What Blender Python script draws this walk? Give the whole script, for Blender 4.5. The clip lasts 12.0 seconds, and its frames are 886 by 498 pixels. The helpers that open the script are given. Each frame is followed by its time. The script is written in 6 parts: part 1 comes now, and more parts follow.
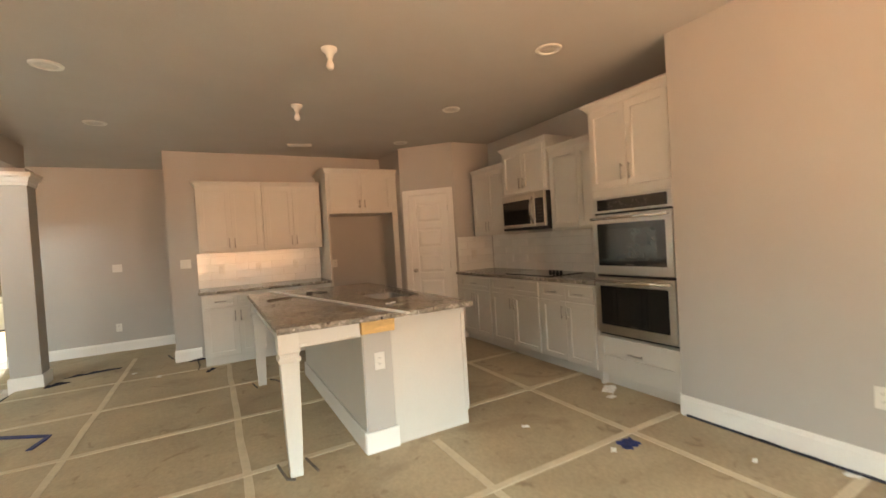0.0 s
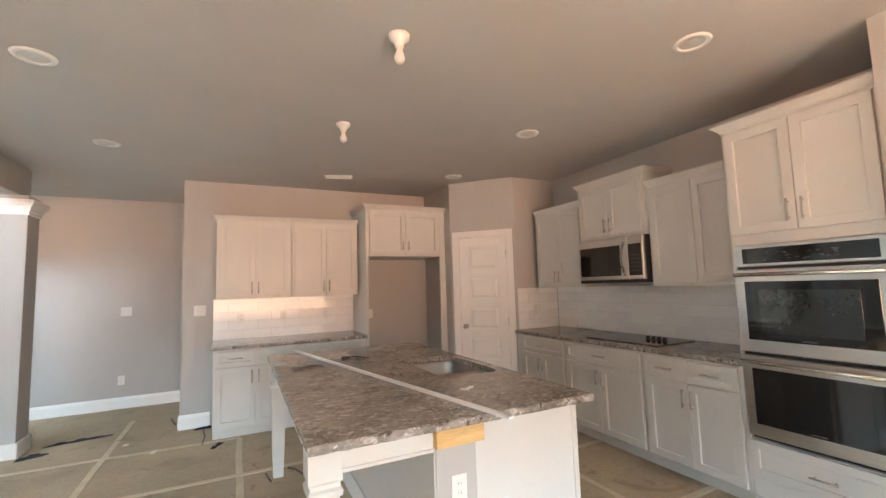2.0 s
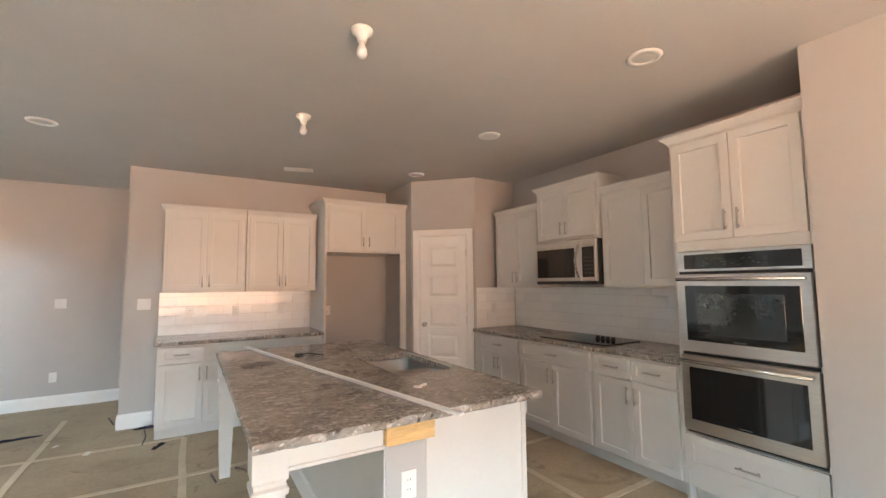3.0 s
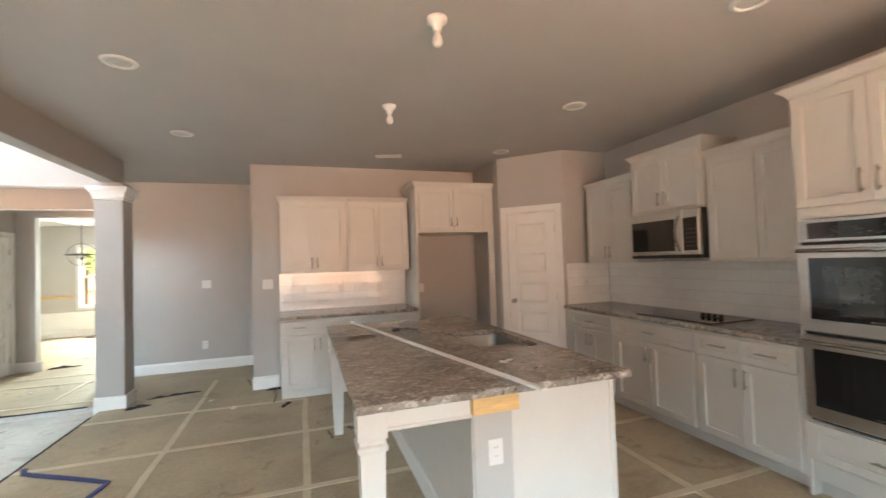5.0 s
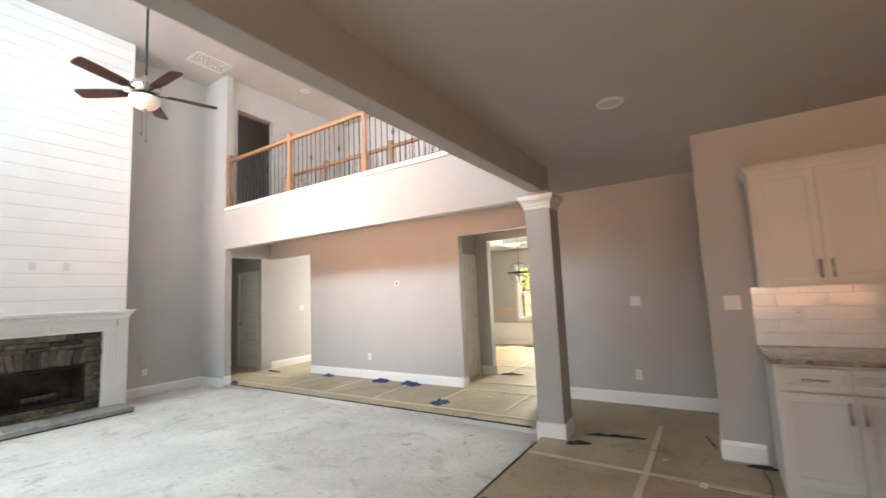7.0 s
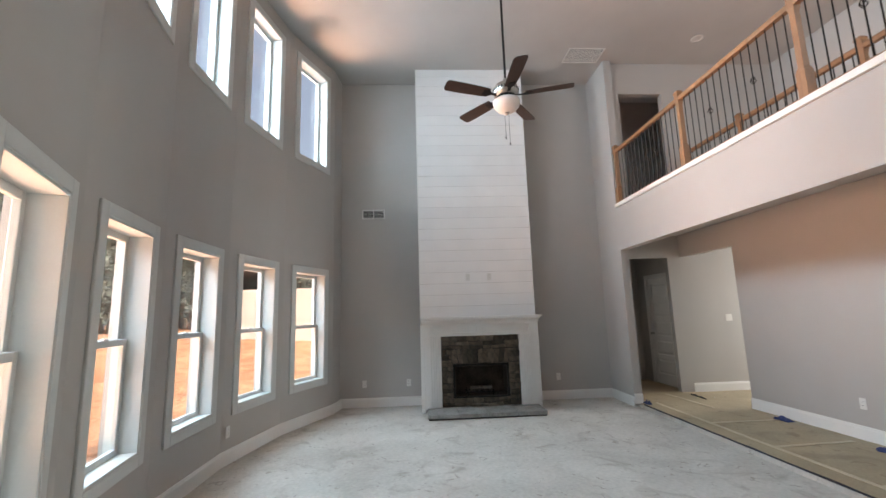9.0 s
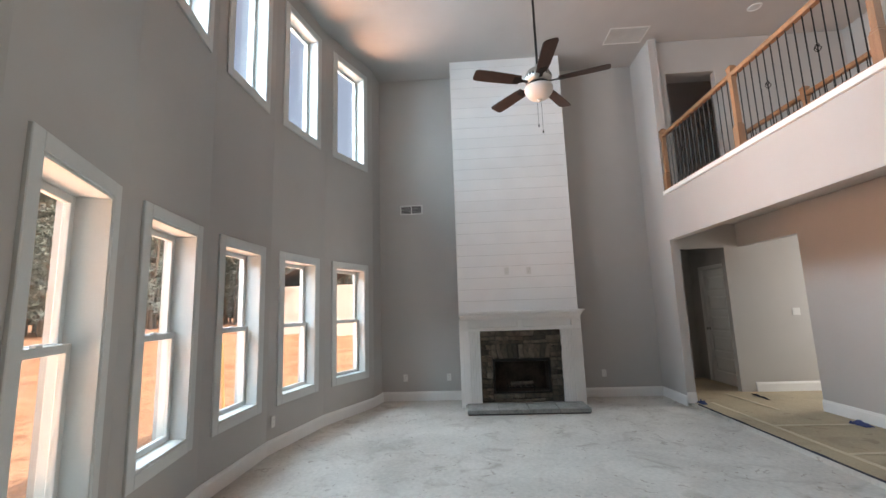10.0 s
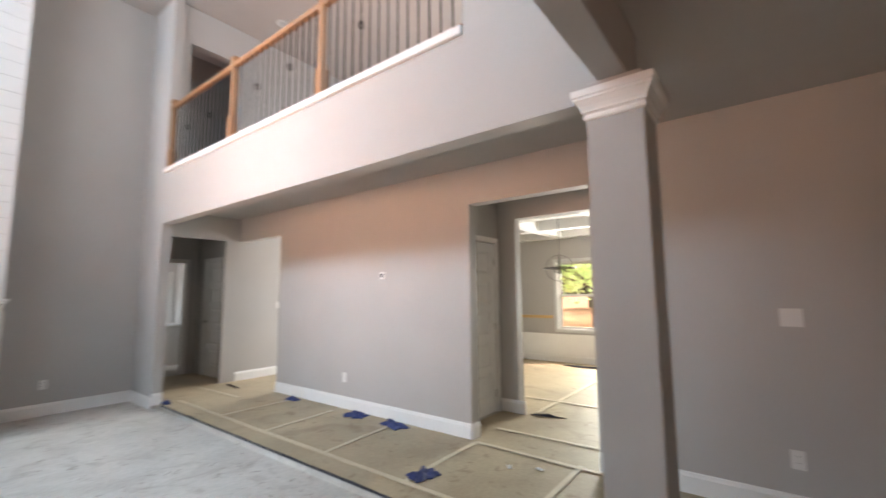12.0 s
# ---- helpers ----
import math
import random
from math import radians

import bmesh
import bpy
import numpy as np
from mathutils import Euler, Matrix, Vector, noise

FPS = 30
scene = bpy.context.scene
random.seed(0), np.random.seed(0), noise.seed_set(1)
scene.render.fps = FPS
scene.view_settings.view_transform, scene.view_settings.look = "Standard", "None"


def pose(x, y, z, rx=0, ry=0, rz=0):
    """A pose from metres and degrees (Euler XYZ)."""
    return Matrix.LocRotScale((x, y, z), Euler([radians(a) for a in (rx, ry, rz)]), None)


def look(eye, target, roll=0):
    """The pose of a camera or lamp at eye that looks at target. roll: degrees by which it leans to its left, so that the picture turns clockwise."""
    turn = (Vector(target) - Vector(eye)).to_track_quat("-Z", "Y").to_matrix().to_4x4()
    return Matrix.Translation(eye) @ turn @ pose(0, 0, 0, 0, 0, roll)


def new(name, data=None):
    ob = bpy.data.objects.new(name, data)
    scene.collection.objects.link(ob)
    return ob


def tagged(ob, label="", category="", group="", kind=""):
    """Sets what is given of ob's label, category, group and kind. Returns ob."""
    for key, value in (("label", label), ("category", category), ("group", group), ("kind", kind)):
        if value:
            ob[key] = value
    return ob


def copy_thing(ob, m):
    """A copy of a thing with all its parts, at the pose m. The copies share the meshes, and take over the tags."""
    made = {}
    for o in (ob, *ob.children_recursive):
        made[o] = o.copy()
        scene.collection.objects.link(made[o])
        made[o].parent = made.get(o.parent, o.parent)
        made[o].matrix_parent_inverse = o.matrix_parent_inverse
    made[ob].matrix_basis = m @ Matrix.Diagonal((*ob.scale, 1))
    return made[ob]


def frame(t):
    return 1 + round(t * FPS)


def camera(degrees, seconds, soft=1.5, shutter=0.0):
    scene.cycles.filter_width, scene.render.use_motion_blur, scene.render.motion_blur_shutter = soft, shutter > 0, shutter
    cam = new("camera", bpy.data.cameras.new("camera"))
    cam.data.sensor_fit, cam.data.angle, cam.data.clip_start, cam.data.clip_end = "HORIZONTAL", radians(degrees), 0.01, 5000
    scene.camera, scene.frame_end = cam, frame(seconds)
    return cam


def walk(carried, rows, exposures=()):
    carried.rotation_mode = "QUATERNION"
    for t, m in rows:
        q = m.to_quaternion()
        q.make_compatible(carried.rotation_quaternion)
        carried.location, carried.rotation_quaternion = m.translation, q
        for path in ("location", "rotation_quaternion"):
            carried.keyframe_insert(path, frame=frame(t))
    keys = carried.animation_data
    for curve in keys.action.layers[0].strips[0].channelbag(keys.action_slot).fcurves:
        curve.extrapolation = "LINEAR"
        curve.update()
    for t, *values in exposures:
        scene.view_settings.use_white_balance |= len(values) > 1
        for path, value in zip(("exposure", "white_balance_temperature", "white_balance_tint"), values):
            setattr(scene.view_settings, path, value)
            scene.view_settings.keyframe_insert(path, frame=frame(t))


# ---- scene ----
cam = camera(93.5, 12.0, shutter=0.3)
PATH = [
    (0, (1.532, 0.965, 1.37), (2.496, 2.717, 1.329), -3.5),
    (0.5, (1.629, 1.324, 1.437), (2.475, 3.135, 1.513), -0.4),
    (1, (1.676, 1.603, 1.448), (2.34, 3.488, 1.537), 1.0),
    (1.5, (1.621, 1.875, 1.462), (2.451, 3.684, 1.659), -1.7),
    (2, (1.599, 1.945, 1.463), (2.475, 3.734, 1.637), -1.8),
    (2.5, (1.595, 1.955, 1.457), (2.572, 3.691, 1.63), -1.2),
    (2.7, (1.602, 1.95, 1.458), (2.632, 3.656, 1.627), -0.6),
    (4.3, (1.682, 1.746, 1.486), (2.617, 3.511, 1.585), -1.1),
    (4.5, (1.677, 1.766, 1.486), (2.556, 3.561, 1.565), -1.5),
    (5, (1.638, 1.827, 1.484), (2.27, 3.724, 1.539), -1.9),
    (5.5, (1.512, 2.02, 1.478), (1.677, 4.011, 1.557), -1.5),
    (6, (1.42, 2.341, 1.46), (1.07, 4.306, 1.58), -1.0),
    (6.5, (1.252, 2.707, 1.445), (0.429, 4.52, 1.636), -0.8),
    (7, (1.091, 3.152, 1.446), (0.017, 4.826, 1.657), -2.5),
    (7.5, (0.901, 3.492, 1.399), (-0.62, 4.775, 1.596), -1.7),
    (7.7, (0.793, 3.581, 1.379), (-0.897, 4.616, 1.644), -1.3),
    (9.3, (0.205, 4.172, 1.479), (-1.774, 4.193, 1.765), -2.1),
    (9.5, (0.199, 4.21, 1.463), (-1.78, 4.176, 1.746), -2.1),
    (10, (0.198, 4.22, 1.461), (-1.778, 4.111, 1.75), -1.9),
    (10.5, (0.179, 4.208, 1.481), (-1.793, 4.159, 1.812), -1.8),
    (11, (0.108, 4.2, 1.467), (-1.827, 4.644, 1.706), -1.6),
    (11.4, (0.088, 4.581, 1.423), (-1.652, 5.541, 1.646), 0.0),
    (11.5, (0.105, 4.71, 1.41), (-1.569, 5.78, 1.638), -0.2),
    (11.7, (0.138, 4.968, 1.405), (-1.384, 6.245, 1.64), 0.4),
    (12, (0.142, 5.237, 1.421), (-1.069, 6.814, 1.636), -0.5),
]
EXPOSURE = [(0.0, 2.5, 10000, 12), (0.6, 2.9, 7000, 10), (2.5, 3.0, 7100, 11), (4.5, 2.95, 7100, 8), (5.5, 2.55, 7400, 12), (6.5, 2.2, 7800, 16), (7.5, 1.95, 8100, 17), (9.3, 1.1, 7700, 18), (10.6, 1.1, 7700, 18), (11.4, 1.35, 7500, 19), (12.0, 1.75, 7500, 19)]
walk(cam, [(t, look(eye, target, roll)) for t, eye, target, roll in PATH], EXPOSURE)

# ---- world, sun, exposure ----
world = bpy.data.worlds.new("sky")
scene.world = world
world.use_nodes = True
wn = world.node_tree.nodes
sky = wn.new("ShaderNodeTexSky")
sky.sky_type = "NISHITA"
sky.sun_disc = False
sky.dust_density, sky.ozone_density = 8.0, 0.6
SUN_EL, SUN_AZ = 60.0, 30.0
sky.sun_elevation, sky.sun_rotation = radians(SUN_EL), radians(SUN_AZ)
world.node_tree.links.new(sky.outputs[0], wn["Background"].inputs[0])
wn["Background"].inputs[1].default_value = 0.15
sun_data = bpy.data.lights.new("sun", "SUN")
sun_data.energy, sun_data.angle, sun_data.color = 2.2, radians(0.6), (1.0, 0.95, 0.88)
sun = new("sun", sun_data)
sun.matrix_world = look((20 * math.sin(radians(SUN_AZ)) * math.cos(radians(SUN_EL)), 20 * math.cos(radians(SUN_AZ)) * math.cos(radians(SUN_EL)), 20 * math.sin(radians(SUN_EL))), (0, 0, 0))


def stand_in_lamp(m, w, h, watts, colour, spread=180.0):
    """Stands in for outdoor light at an opening: an area lamp, facing along -y of m."""
    d = bpy.data.lights.new("window_light", "AREA")
    d.shape, d.size, d.size_y, d.energy, d.color = "RECTANGLE", w, h, watts, colour
    d.spread = radians(spread)
    o = new("window_light", d)
    o.matrix_world = m @ pose(0, 0, 0, -90, 0, 0)


COOL, BOUNCE = (0.50, 0.76, 1.0), (1.0, 0.60, 0.43)
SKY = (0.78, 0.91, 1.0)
# watts of added lamps by window: cool ones for sky from above the horizon, warm ones for clay bounce rising from below
UPPER_SKY, UPPER_BOUNCE, LOWER_SKY, LOWER_BOUNCE = 52.0, 4.0, 74.0, 9.5
SOUTH_SKY, SOUTH_BOUNCE, SIDE_SKY, SIDE_BOUNCE = 23.0, 5.6, 6.0, 4.2


def daylight_lamps(m, w, z0, z1, sky_watts, bounce_watts, fall, spread, rise=28.0, bounce_spread=84.0):
    """Added lamps standing in for sky and clay bounce through one window; m: left end of the opening at floor height, y
    outwards, just outside the pane.
    """
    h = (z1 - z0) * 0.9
    lamps = [(-rise, -0.06, bounce_watts, BOUNCE, bounce_spread)]
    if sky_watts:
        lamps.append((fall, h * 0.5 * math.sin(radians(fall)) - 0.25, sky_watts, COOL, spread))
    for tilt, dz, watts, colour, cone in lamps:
        stand_in_lamp(m @ pose(w / 2, 0.06 + h / 2 * math.sin(radians(abs(tilt))), (z0 + z1) / 2 + dz, tilt), w * 0.92, h, watts, colour, cone)



# ---- materials ----
def material(name, colour, rough=0.6, metal=0.0, grain=0.08, scale=6.0, fine=60.0, bump=0.15, depth=0.002, second=None, spec=0.5):
    """A plain surface with variation at two scales and a fine relief."""
    m = bpy.data.materials.new(name)
    m.use_nodes = True
    t, n = m.node_tree, m.node_tree.nodes
    b = n["Principled BSDF"]
    co = n.new("ShaderNodeTexCoord")
    big, small = n.new("ShaderNodeTexNoise"), n.new("ShaderNodeTexNoise")
    big.inputs["Scale"].default_value, small.inputs["Scale"].default_value = scale, fine
    big.inputs["Detail"].default_value, small.inputs["Detail"].default_value = 5, 3
    for x in (big, small):
        t.links.new(co.outputs["Object"], x.inputs["Vector"])
    mix = n.new("ShaderNodeMix")
    mix.data_type = "FLOAT"
    mix.inputs[0].default_value = 0.4
    t.links.new(big.outputs["Fac"], mix.inputs[2])
    t.links.new(small.outputs["Fac"], mix.inputs[3])
    ramp = n.new("ShaderNodeValToRGB")
    lo = second or tuple(c * (1 - 2.2 * grain) for c in colour)
    hi = tuple(min(1, c * (1 + 1.6 * grain)) for c in colour)
    ramp.color_ramp.elements[0].position, ramp.color_ramp.elements[1].position = 0.3, 0.7
    ramp.color_ramp.elements[0].color, ramp.color_ramp.elements[1].color = (*lo, 1), (*hi, 1)
    t.links.new(mix.outputs[0], ramp.inputs[0])
    t.links.new(ramp.outputs[0], b.inputs["Base Color"])
    b.inputs["Roughness"].default_value, b.inputs["Metallic"].default_value = rough, metal
    b.inputs["Specular IOR Level"].default_value = spec
    if bump:
        bn = n.new("ShaderNodeBump")
        bn.inputs["Strength"].default_value, bn.inputs["Distance"].default_value = bump, depth
        t.links.new(small.outputs["Fac"], bn.inputs["Height"])
        t.links.new(bn.outputs[0], b.inputs["Normal"])
    return m


def tint_by_object(m, spread):
    """Pieces differ a little in brightness, each by its own random number."""
    t, n = m.node_tree, m.node_tree.nodes
    b = n["Principled BSDF"]
    src = b.inputs["Base Color"].links[0].from_socket
    info, mr, hsv = n.new("ShaderNodeObjectInfo"), n.new("ShaderNodeMapRange"), n.new("ShaderNodeHueSaturation")
    mr.inputs[3].default_value, mr.inputs[4].default_value = 1 - spread, 1 + spread
    t.links.new(info.outputs["Random"], mr.inputs[0])
    t.links.new(mr.outputs[0], hsv.inputs["Value"])
    t.links.new(src, hsv.inputs["Color"])
    t.links.new(hsv.outputs[0], b.inputs["Base Color"])
    return m


def leaves(m):
    """Thin leaves: light from behind shines through them."""
    t, n = m.node_tree, m.node_tree.nodes
    b = n["Principled BSDF"]
    tr, add = n.new("ShaderNodeBsdfTranslucent"), n.new("ShaderNodeAddShader")
    tr.inputs["Color"].default_value = (0.46, 0.56, 0.32, 1)
    t.links.new(b.outputs[0], add.inputs[0])
    t.links.new(tr.outputs[0], add.inputs[1])
    t.links.new(add.outputs[0], n["Material Output"].inputs["Surface"])
    return m


def stretched(m, vec):
    """Stretch the grain of a material along an axis."""
    t, n = m.node_tree, m.node_tree.nodes
    mp = n.new("ShaderNodeMapping")
    mp.inputs["Scale"].default_value = vec
    co = [x for x in n if x.type == "TEX_COORD"][0]
    t.links.new(co.outputs["Object"], mp.inputs[0])
    for x in n:
        if x.type == "TEX_NOISE":
            t.links.new(mp.outputs[0], x.inputs["Vector"])
    return m


WALL = material("grey_wall_paint", (0.44, 0.42, 0.40), 0.62, grain=0.025, scale=1.5, fine=220, bump=0.12, depth=0.001)
CEIL = material("ceiling_paint", (0.48, 0.46, 0.44), 0.8, grain=0.03, scale=2, fine=160, bump=0.3, depth=0.002)
TRIM = material("white_trim_paint", (0.78, 0.77, 0.75), 0.4, grain=0.02, scale=4, fine=90, bump=0.05)
SASH = material("white_window_vinyl", (0.60, 0.615, 0.60), 0.4, grain=0.02, scale=4, fine=90, bump=0.03)
CAB = material("cabinet_paint", (0.60, 0.58, 0.545), 0.36, grain=0.02, scale=3, fine=90, bump=0.04)
DOORP = material("white_door_paint", (0.80, 0.79, 0.77), 0.38, grain=0.02, scale=4, fine=120, bump=0.05)
SHIP = tint_by_object(material("white_board_paint", (0.82, 0.81, 0.80), 0.5, grain=0.02, scale=3, fine=80, bump=0.08), 0.02)
STEEL = stretched(material("brushed_steel", (0.56, 0.54, 0.51), 0.30, 1.0, grain=0.06, scale=4, fine=40, bump=0.03), (1, 1, 30))
NICKEL = material("brushed_nickel", (0.44, 0.42, 0.395), 0.32, 1.0, grain=0.04, bump=0.0)
BLACKG = material("black_glass", (0.008, 0.009, 0.010), 0.06, grain=0.1, bump=0.0, spec=0.6)
DARKG = material("tinted_oven_glass", (0.02, 0.026, 0.028), 0.05, grain=0.1, bump=0.0, spec=0.8)
BLACK = material("black_plastic", (0.02, 0.02, 0.02), 0.45, grain=0.2, bump=0.05)
PRINT = material("pale_print", (0.08, 0.08, 0.08), 0.5, bump=0)
TILE = tint_by_object(material("white_glazed_tile", (0.80, 0.80, 0.79), 0.11, grain=0.015, scale=9, fine=22, bump=0.10, depth=0.0015), 0.03)
GROUT = material("grout", (0.62, 0.61, 0.59), 0.9, bump=0.2)
PAPER = material("brown_floor_paper", (0.435, 0.345, 0.23), 0.58, grain=0.12, scale=1.3, fine=45, bump=0.25, depth=0.002)
TAPE = material("masking_tape", (0.62, 0.53, 0.39), 0.55, grain=0.08, scale=5, fine=50, bump=0.2)
BLUE = material("blue_tape", (0.022, 0.038, 0.14), 0.6, grain=0.2, scale=12, fine=60, bump=0.3)
SUBFLOOR = material("dusty_subfloor", (0.55, 0.52, 0.48), 0.85, grain=0.10, scale=1.6, fine=26, bump=0.3, depth=0.002, second=(0.43, 0.405, 0.37))
OAK = stretched(material("raw_oak", (0.31, 0.155, 0.075), 0.5, grain=0.16, scale=5, fine=50, bump=0.1), (6, 6, 1))


def stained(m, amount, colour, scale):
    """Scuffs and stains with a shape of their own, over the plain surface."""
    t, n = m.node_tree, m.node_tree.nodes
    b = n["Principled BSDF"]
    src = b.inputs["Base Color"].links[0].from_socket
    co = [x for x in n if x.type == "TEX_COORD"][0]
    for s, lo, hi, k in ((scale, 0.56, 0.72, amount), (scale * 4, 0.62, 0.70, amount * 1.2), (scale * 0.4, 0.52, 0.75, amount * 0.7)):
        v, mr, mix = n.new("ShaderNodeTexNoise"), n.new("ShaderNodeMapRange"), n.new("ShaderNodeMix")
        v.inputs["Scale"].default_value, v.inputs["Detail"].default_value, v.inputs["Distortion"].default_value = s, 6, 1.2
        mr.inputs[1].default_value, mr.inputs[2].default_value, mr.inputs[4].default_value = lo, hi, k
        mix.data_type = "RGBA"
        mix.inputs[7].default_value = (*colour, 1)
        t.links.new(co.outputs["Object"], v.inputs["Vector"])
        t.links.new(v.outputs["Fac"], mr.inputs[0])
        t.links.new(mr.outputs[0], mix.inputs[0])
        t.links.new(src, mix.inputs[6])
        src = mix.outputs[2]
    t.links.new(src, b.inputs["Base Color"])
    return m


stained(SUBFLOOR, 0.55, (0.27, 0.23, 0.19), 2.6)
stained(PAPER, 0.45, (0.20, 0.13, 0.08), 1.6)
PINE = stretched(material("raw_pine", (0.62, 0.40, 0.17), 0.55, grain=0.14, scale=4, fine=30, bump=0.1), (1, 6, 8))
IRON = material("black_iron", (0.018, 0.016, 0.015), 0.45, 0.6, grain=0.2, bump=0.1)
BLADE = stretched(material("dark_walnut_blade", (0.034, 0.021, 0.017), 0.55, grain=0.2, scale=5, fine=40, bump=0.05), (1, 10, 1))
FROST = material("frosted_glass", (0.68, 0.67, 0.65), 0.3, grain=0.01, bump=0)
PORCELAIN = material("white_plastic", (0.70, 0.69, 0.66), 0.32, grain=0.01, bump=0)
# flat disc's grey, with the can's recess shade put into the colour
BAFFLE_SHADE = material("recess_shade_grey", (0.58, 0.57, 0.55), 0.5, bump=0)
SOCKET = material("dark_slot", (0.05, 0.05, 0.05), 0.6, bump=0)
# dark brown lining of the firebox
FIREBOX = material("dark_brown_firebox", (0.085, 0.066, 0.052), 0.85, grain=0.3, scale=5, fine=30, bump=0.5)
HEARTH = tint_by_object(material("slate_slab", (0.27, 0.265, 0.25), 0.7, grain=0.2, scale=5, fine=40, bump=0.5, depth=0.004), 0.10)
MORTAR = material("dark_mortar", (0.05, 0.045, 0.04), 0.95, grain=0.2, bump=0.4)
STONE = tint_by_object(material("stacked_stone", (0.105, 0.084, 0.062), 0.8, grain=0.36, scale=9, fine=50, bump=0.9, depth=0.008, second=(0.034, 0.029, 0.024)), 0.6)
CLAY = material("orange_clay_soil", (0.37, 0.205, 0.13), 0.95, grain=0.35, scale=1.3, fine=7, bump=1.0, depth=0.12, second=(0.23, 0.10, 0.055))
stained(CLAY, 0.55, (0.20, 0.075, 0.035), 0.5)
BARK = stretched(material("pine_bark", (0.17, 0.14, 0.12), 0.95, grain=0.3, scale=4, fine=20, bump=0.8), (3, 3, 0.6))
# distance haze put into the needle colour: paler and bluer than pine
HAZY_NEEDLE = tint_by_object(material("hazy_pine_foliage", (0.20, 0.245, 0.235), 0.8, grain=0.2, scale=1.0, fine=8, bump=0.2), 0.15)
LEAF = leaves(tint_by_object(material("broad_leaves", (0.30, 0.41, 0.22), 0.7, grain=0.35, scale=1.0, fine=8, bump=0.2), 0.3))
SIDING = material("white_siding", (0.78, 0.77, 0.75), 0.6, grain=0.03, bump=0.1)
SHINGLE = material("grey_shingles", (0.12, 0.12, 0.125), 0.9, grain=0.25, scale=3, fine=25, bump=0.6)
CHROME = material("polished_steel", (0.62, 0.61, 0.60), 0.16, 1.0, grain=0.03, bump=0)
CLOTH = material("dark_cloth", (0.03, 0.03, 0.045), 0.9, grain=0.3, bump=0.4)
DUSTY = material("dusty_brown_sheet", (0.15, 0.125, 0.105), 0.85, grain=0.3, scale=9, fine=40, bump=0.3)
SINKM = material("sink_steel", (0.30, 0.30, 0.295), 0.30, 1.0, grain=0.06, bump=0)
SCRAP = material("white_scrap_paper", (0.78, 0.76, 0.72), 0.8, grain=0.05, bump=0.1)


def granite():
    """Brown and grey granite with dark and pale crystals."""
    m = material("speckled_granite", (0.265, 0.248, 0.224), 0.16, grain=0.3, scale=7, fine=38, bump=0.02, second=(0.105, 0.09, 0.08))
    t, n = m.node_tree, m.node_tree.nodes
    b = n["Principled BSDF"]
    src = b.inputs["Base Color"].links[0].from_socket
    co = [x for x in n if x.type == "TEX_COORD"][0]
    mp = n.new("ShaderNodeMapping")
    mp.inputs["Scale"].default_value, mp.inputs["Rotation"].default_value = (1.0, 2.0, 1.0), (0, 0, 0.5)
    t.links.new(co.outputs["Object"], mp.inputs[0])
    for scale, lo, hi, colour in ((17, 0.55, 0.66, (0.46, 0.43, 0.39)), (24, 0.58, 0.67, (0.06, 0.048, 0.042)), (60, 0.61, 0.68, (0.58, 0.55, 0.50))):
        v = n.new("ShaderNodeTexNoise")
        v.inputs["Scale"].default_value, v.inputs["Detail"].default_value = scale, 4
        v.inputs["Distortion"].default_value = 0.6
        t.links.new(mp.outputs[0], v.inputs["Vector"])
        mr = n.new("ShaderNodeMapRange")
        mr.inputs[1].default_value, mr.inputs[2].default_value = lo, hi
        t.links.new(v.outputs["Fac"], mr.inputs[0])
        mix = n.new("ShaderNodeMix")
        mix.data_type = "RGBA"
        mix.inputs[7].default_value = (*colour, 1)
        t.links.new(mr.outputs[0], mix.inputs[0])
        t.links.new(src, mix.inputs[6])
        src = mix.outputs[2]
    t.links.new(src, b.inputs["Base Color"])
    return m


GRANITE = granite()


def pane_glass():
    m = bpy.data.materials.new("window_glass")
    m.use_nodes = True
    t, n = m.node_tree, m.node_tree.nodes
    n.remove(n["Principled BSDF"])
    tr, gl, lw, mix = n.new("ShaderNodeBsdfTransparent"), n.new("ShaderNodeBsdfGlossy"), n.new("ShaderNodeLayerWeight"), n.new("ShaderNodeMixShader")
    pw, fr = n.new("ShaderNodeMath"), n.new("ShaderNodeMapRange")
    pw.operation = "POWER"
    pw.inputs[1].default_value = 4.0
    fr.inputs[3].default_value, fr.inputs[4].default_value = 0.03, 0.5
    t.links.new(lw.outputs["Facing"], pw.inputs[0])
    t.links.new(pw.outputs[0], fr.inputs[0])
    tr.inputs[0].default_value = (0.93, 0.96, 0.95, 1)
    gl.inputs["Roughness"].default_value = 0.02
    t.links.new(fr.outputs[0], mix.inputs[0])
    t.links.new(tr.outputs[0], mix.inputs[1])
    t.links.new(gl.outputs[0], mix.inputs[2])
    t.links.new(mix.outputs[0], n["Material Output"].inputs[0])
    return m


GLASS = pane_glass()


# ---- mesh helpers ----
def box(bm, x0, y0, z0, x1, y1, z1, m=None):
    p = [(x0, y0, z0), (x1, y0, z0), (x1, y1, z0), (x0, y1, z0), (x0, y0, z1), (x1, y0, z1), (x1, y1, z1), (x0, y1, z1)]
    v = [bm.verts.new(m @ Vector(q) if m else q) for q in p]
    for f in ((0, 3, 2, 1), (4, 5, 6, 7), (0, 1, 5, 4), (1, 2, 6, 5), (2, 3, 7, 6), (3, 0, 4, 7)):
        bm.faces.new([v[i] for i in f])


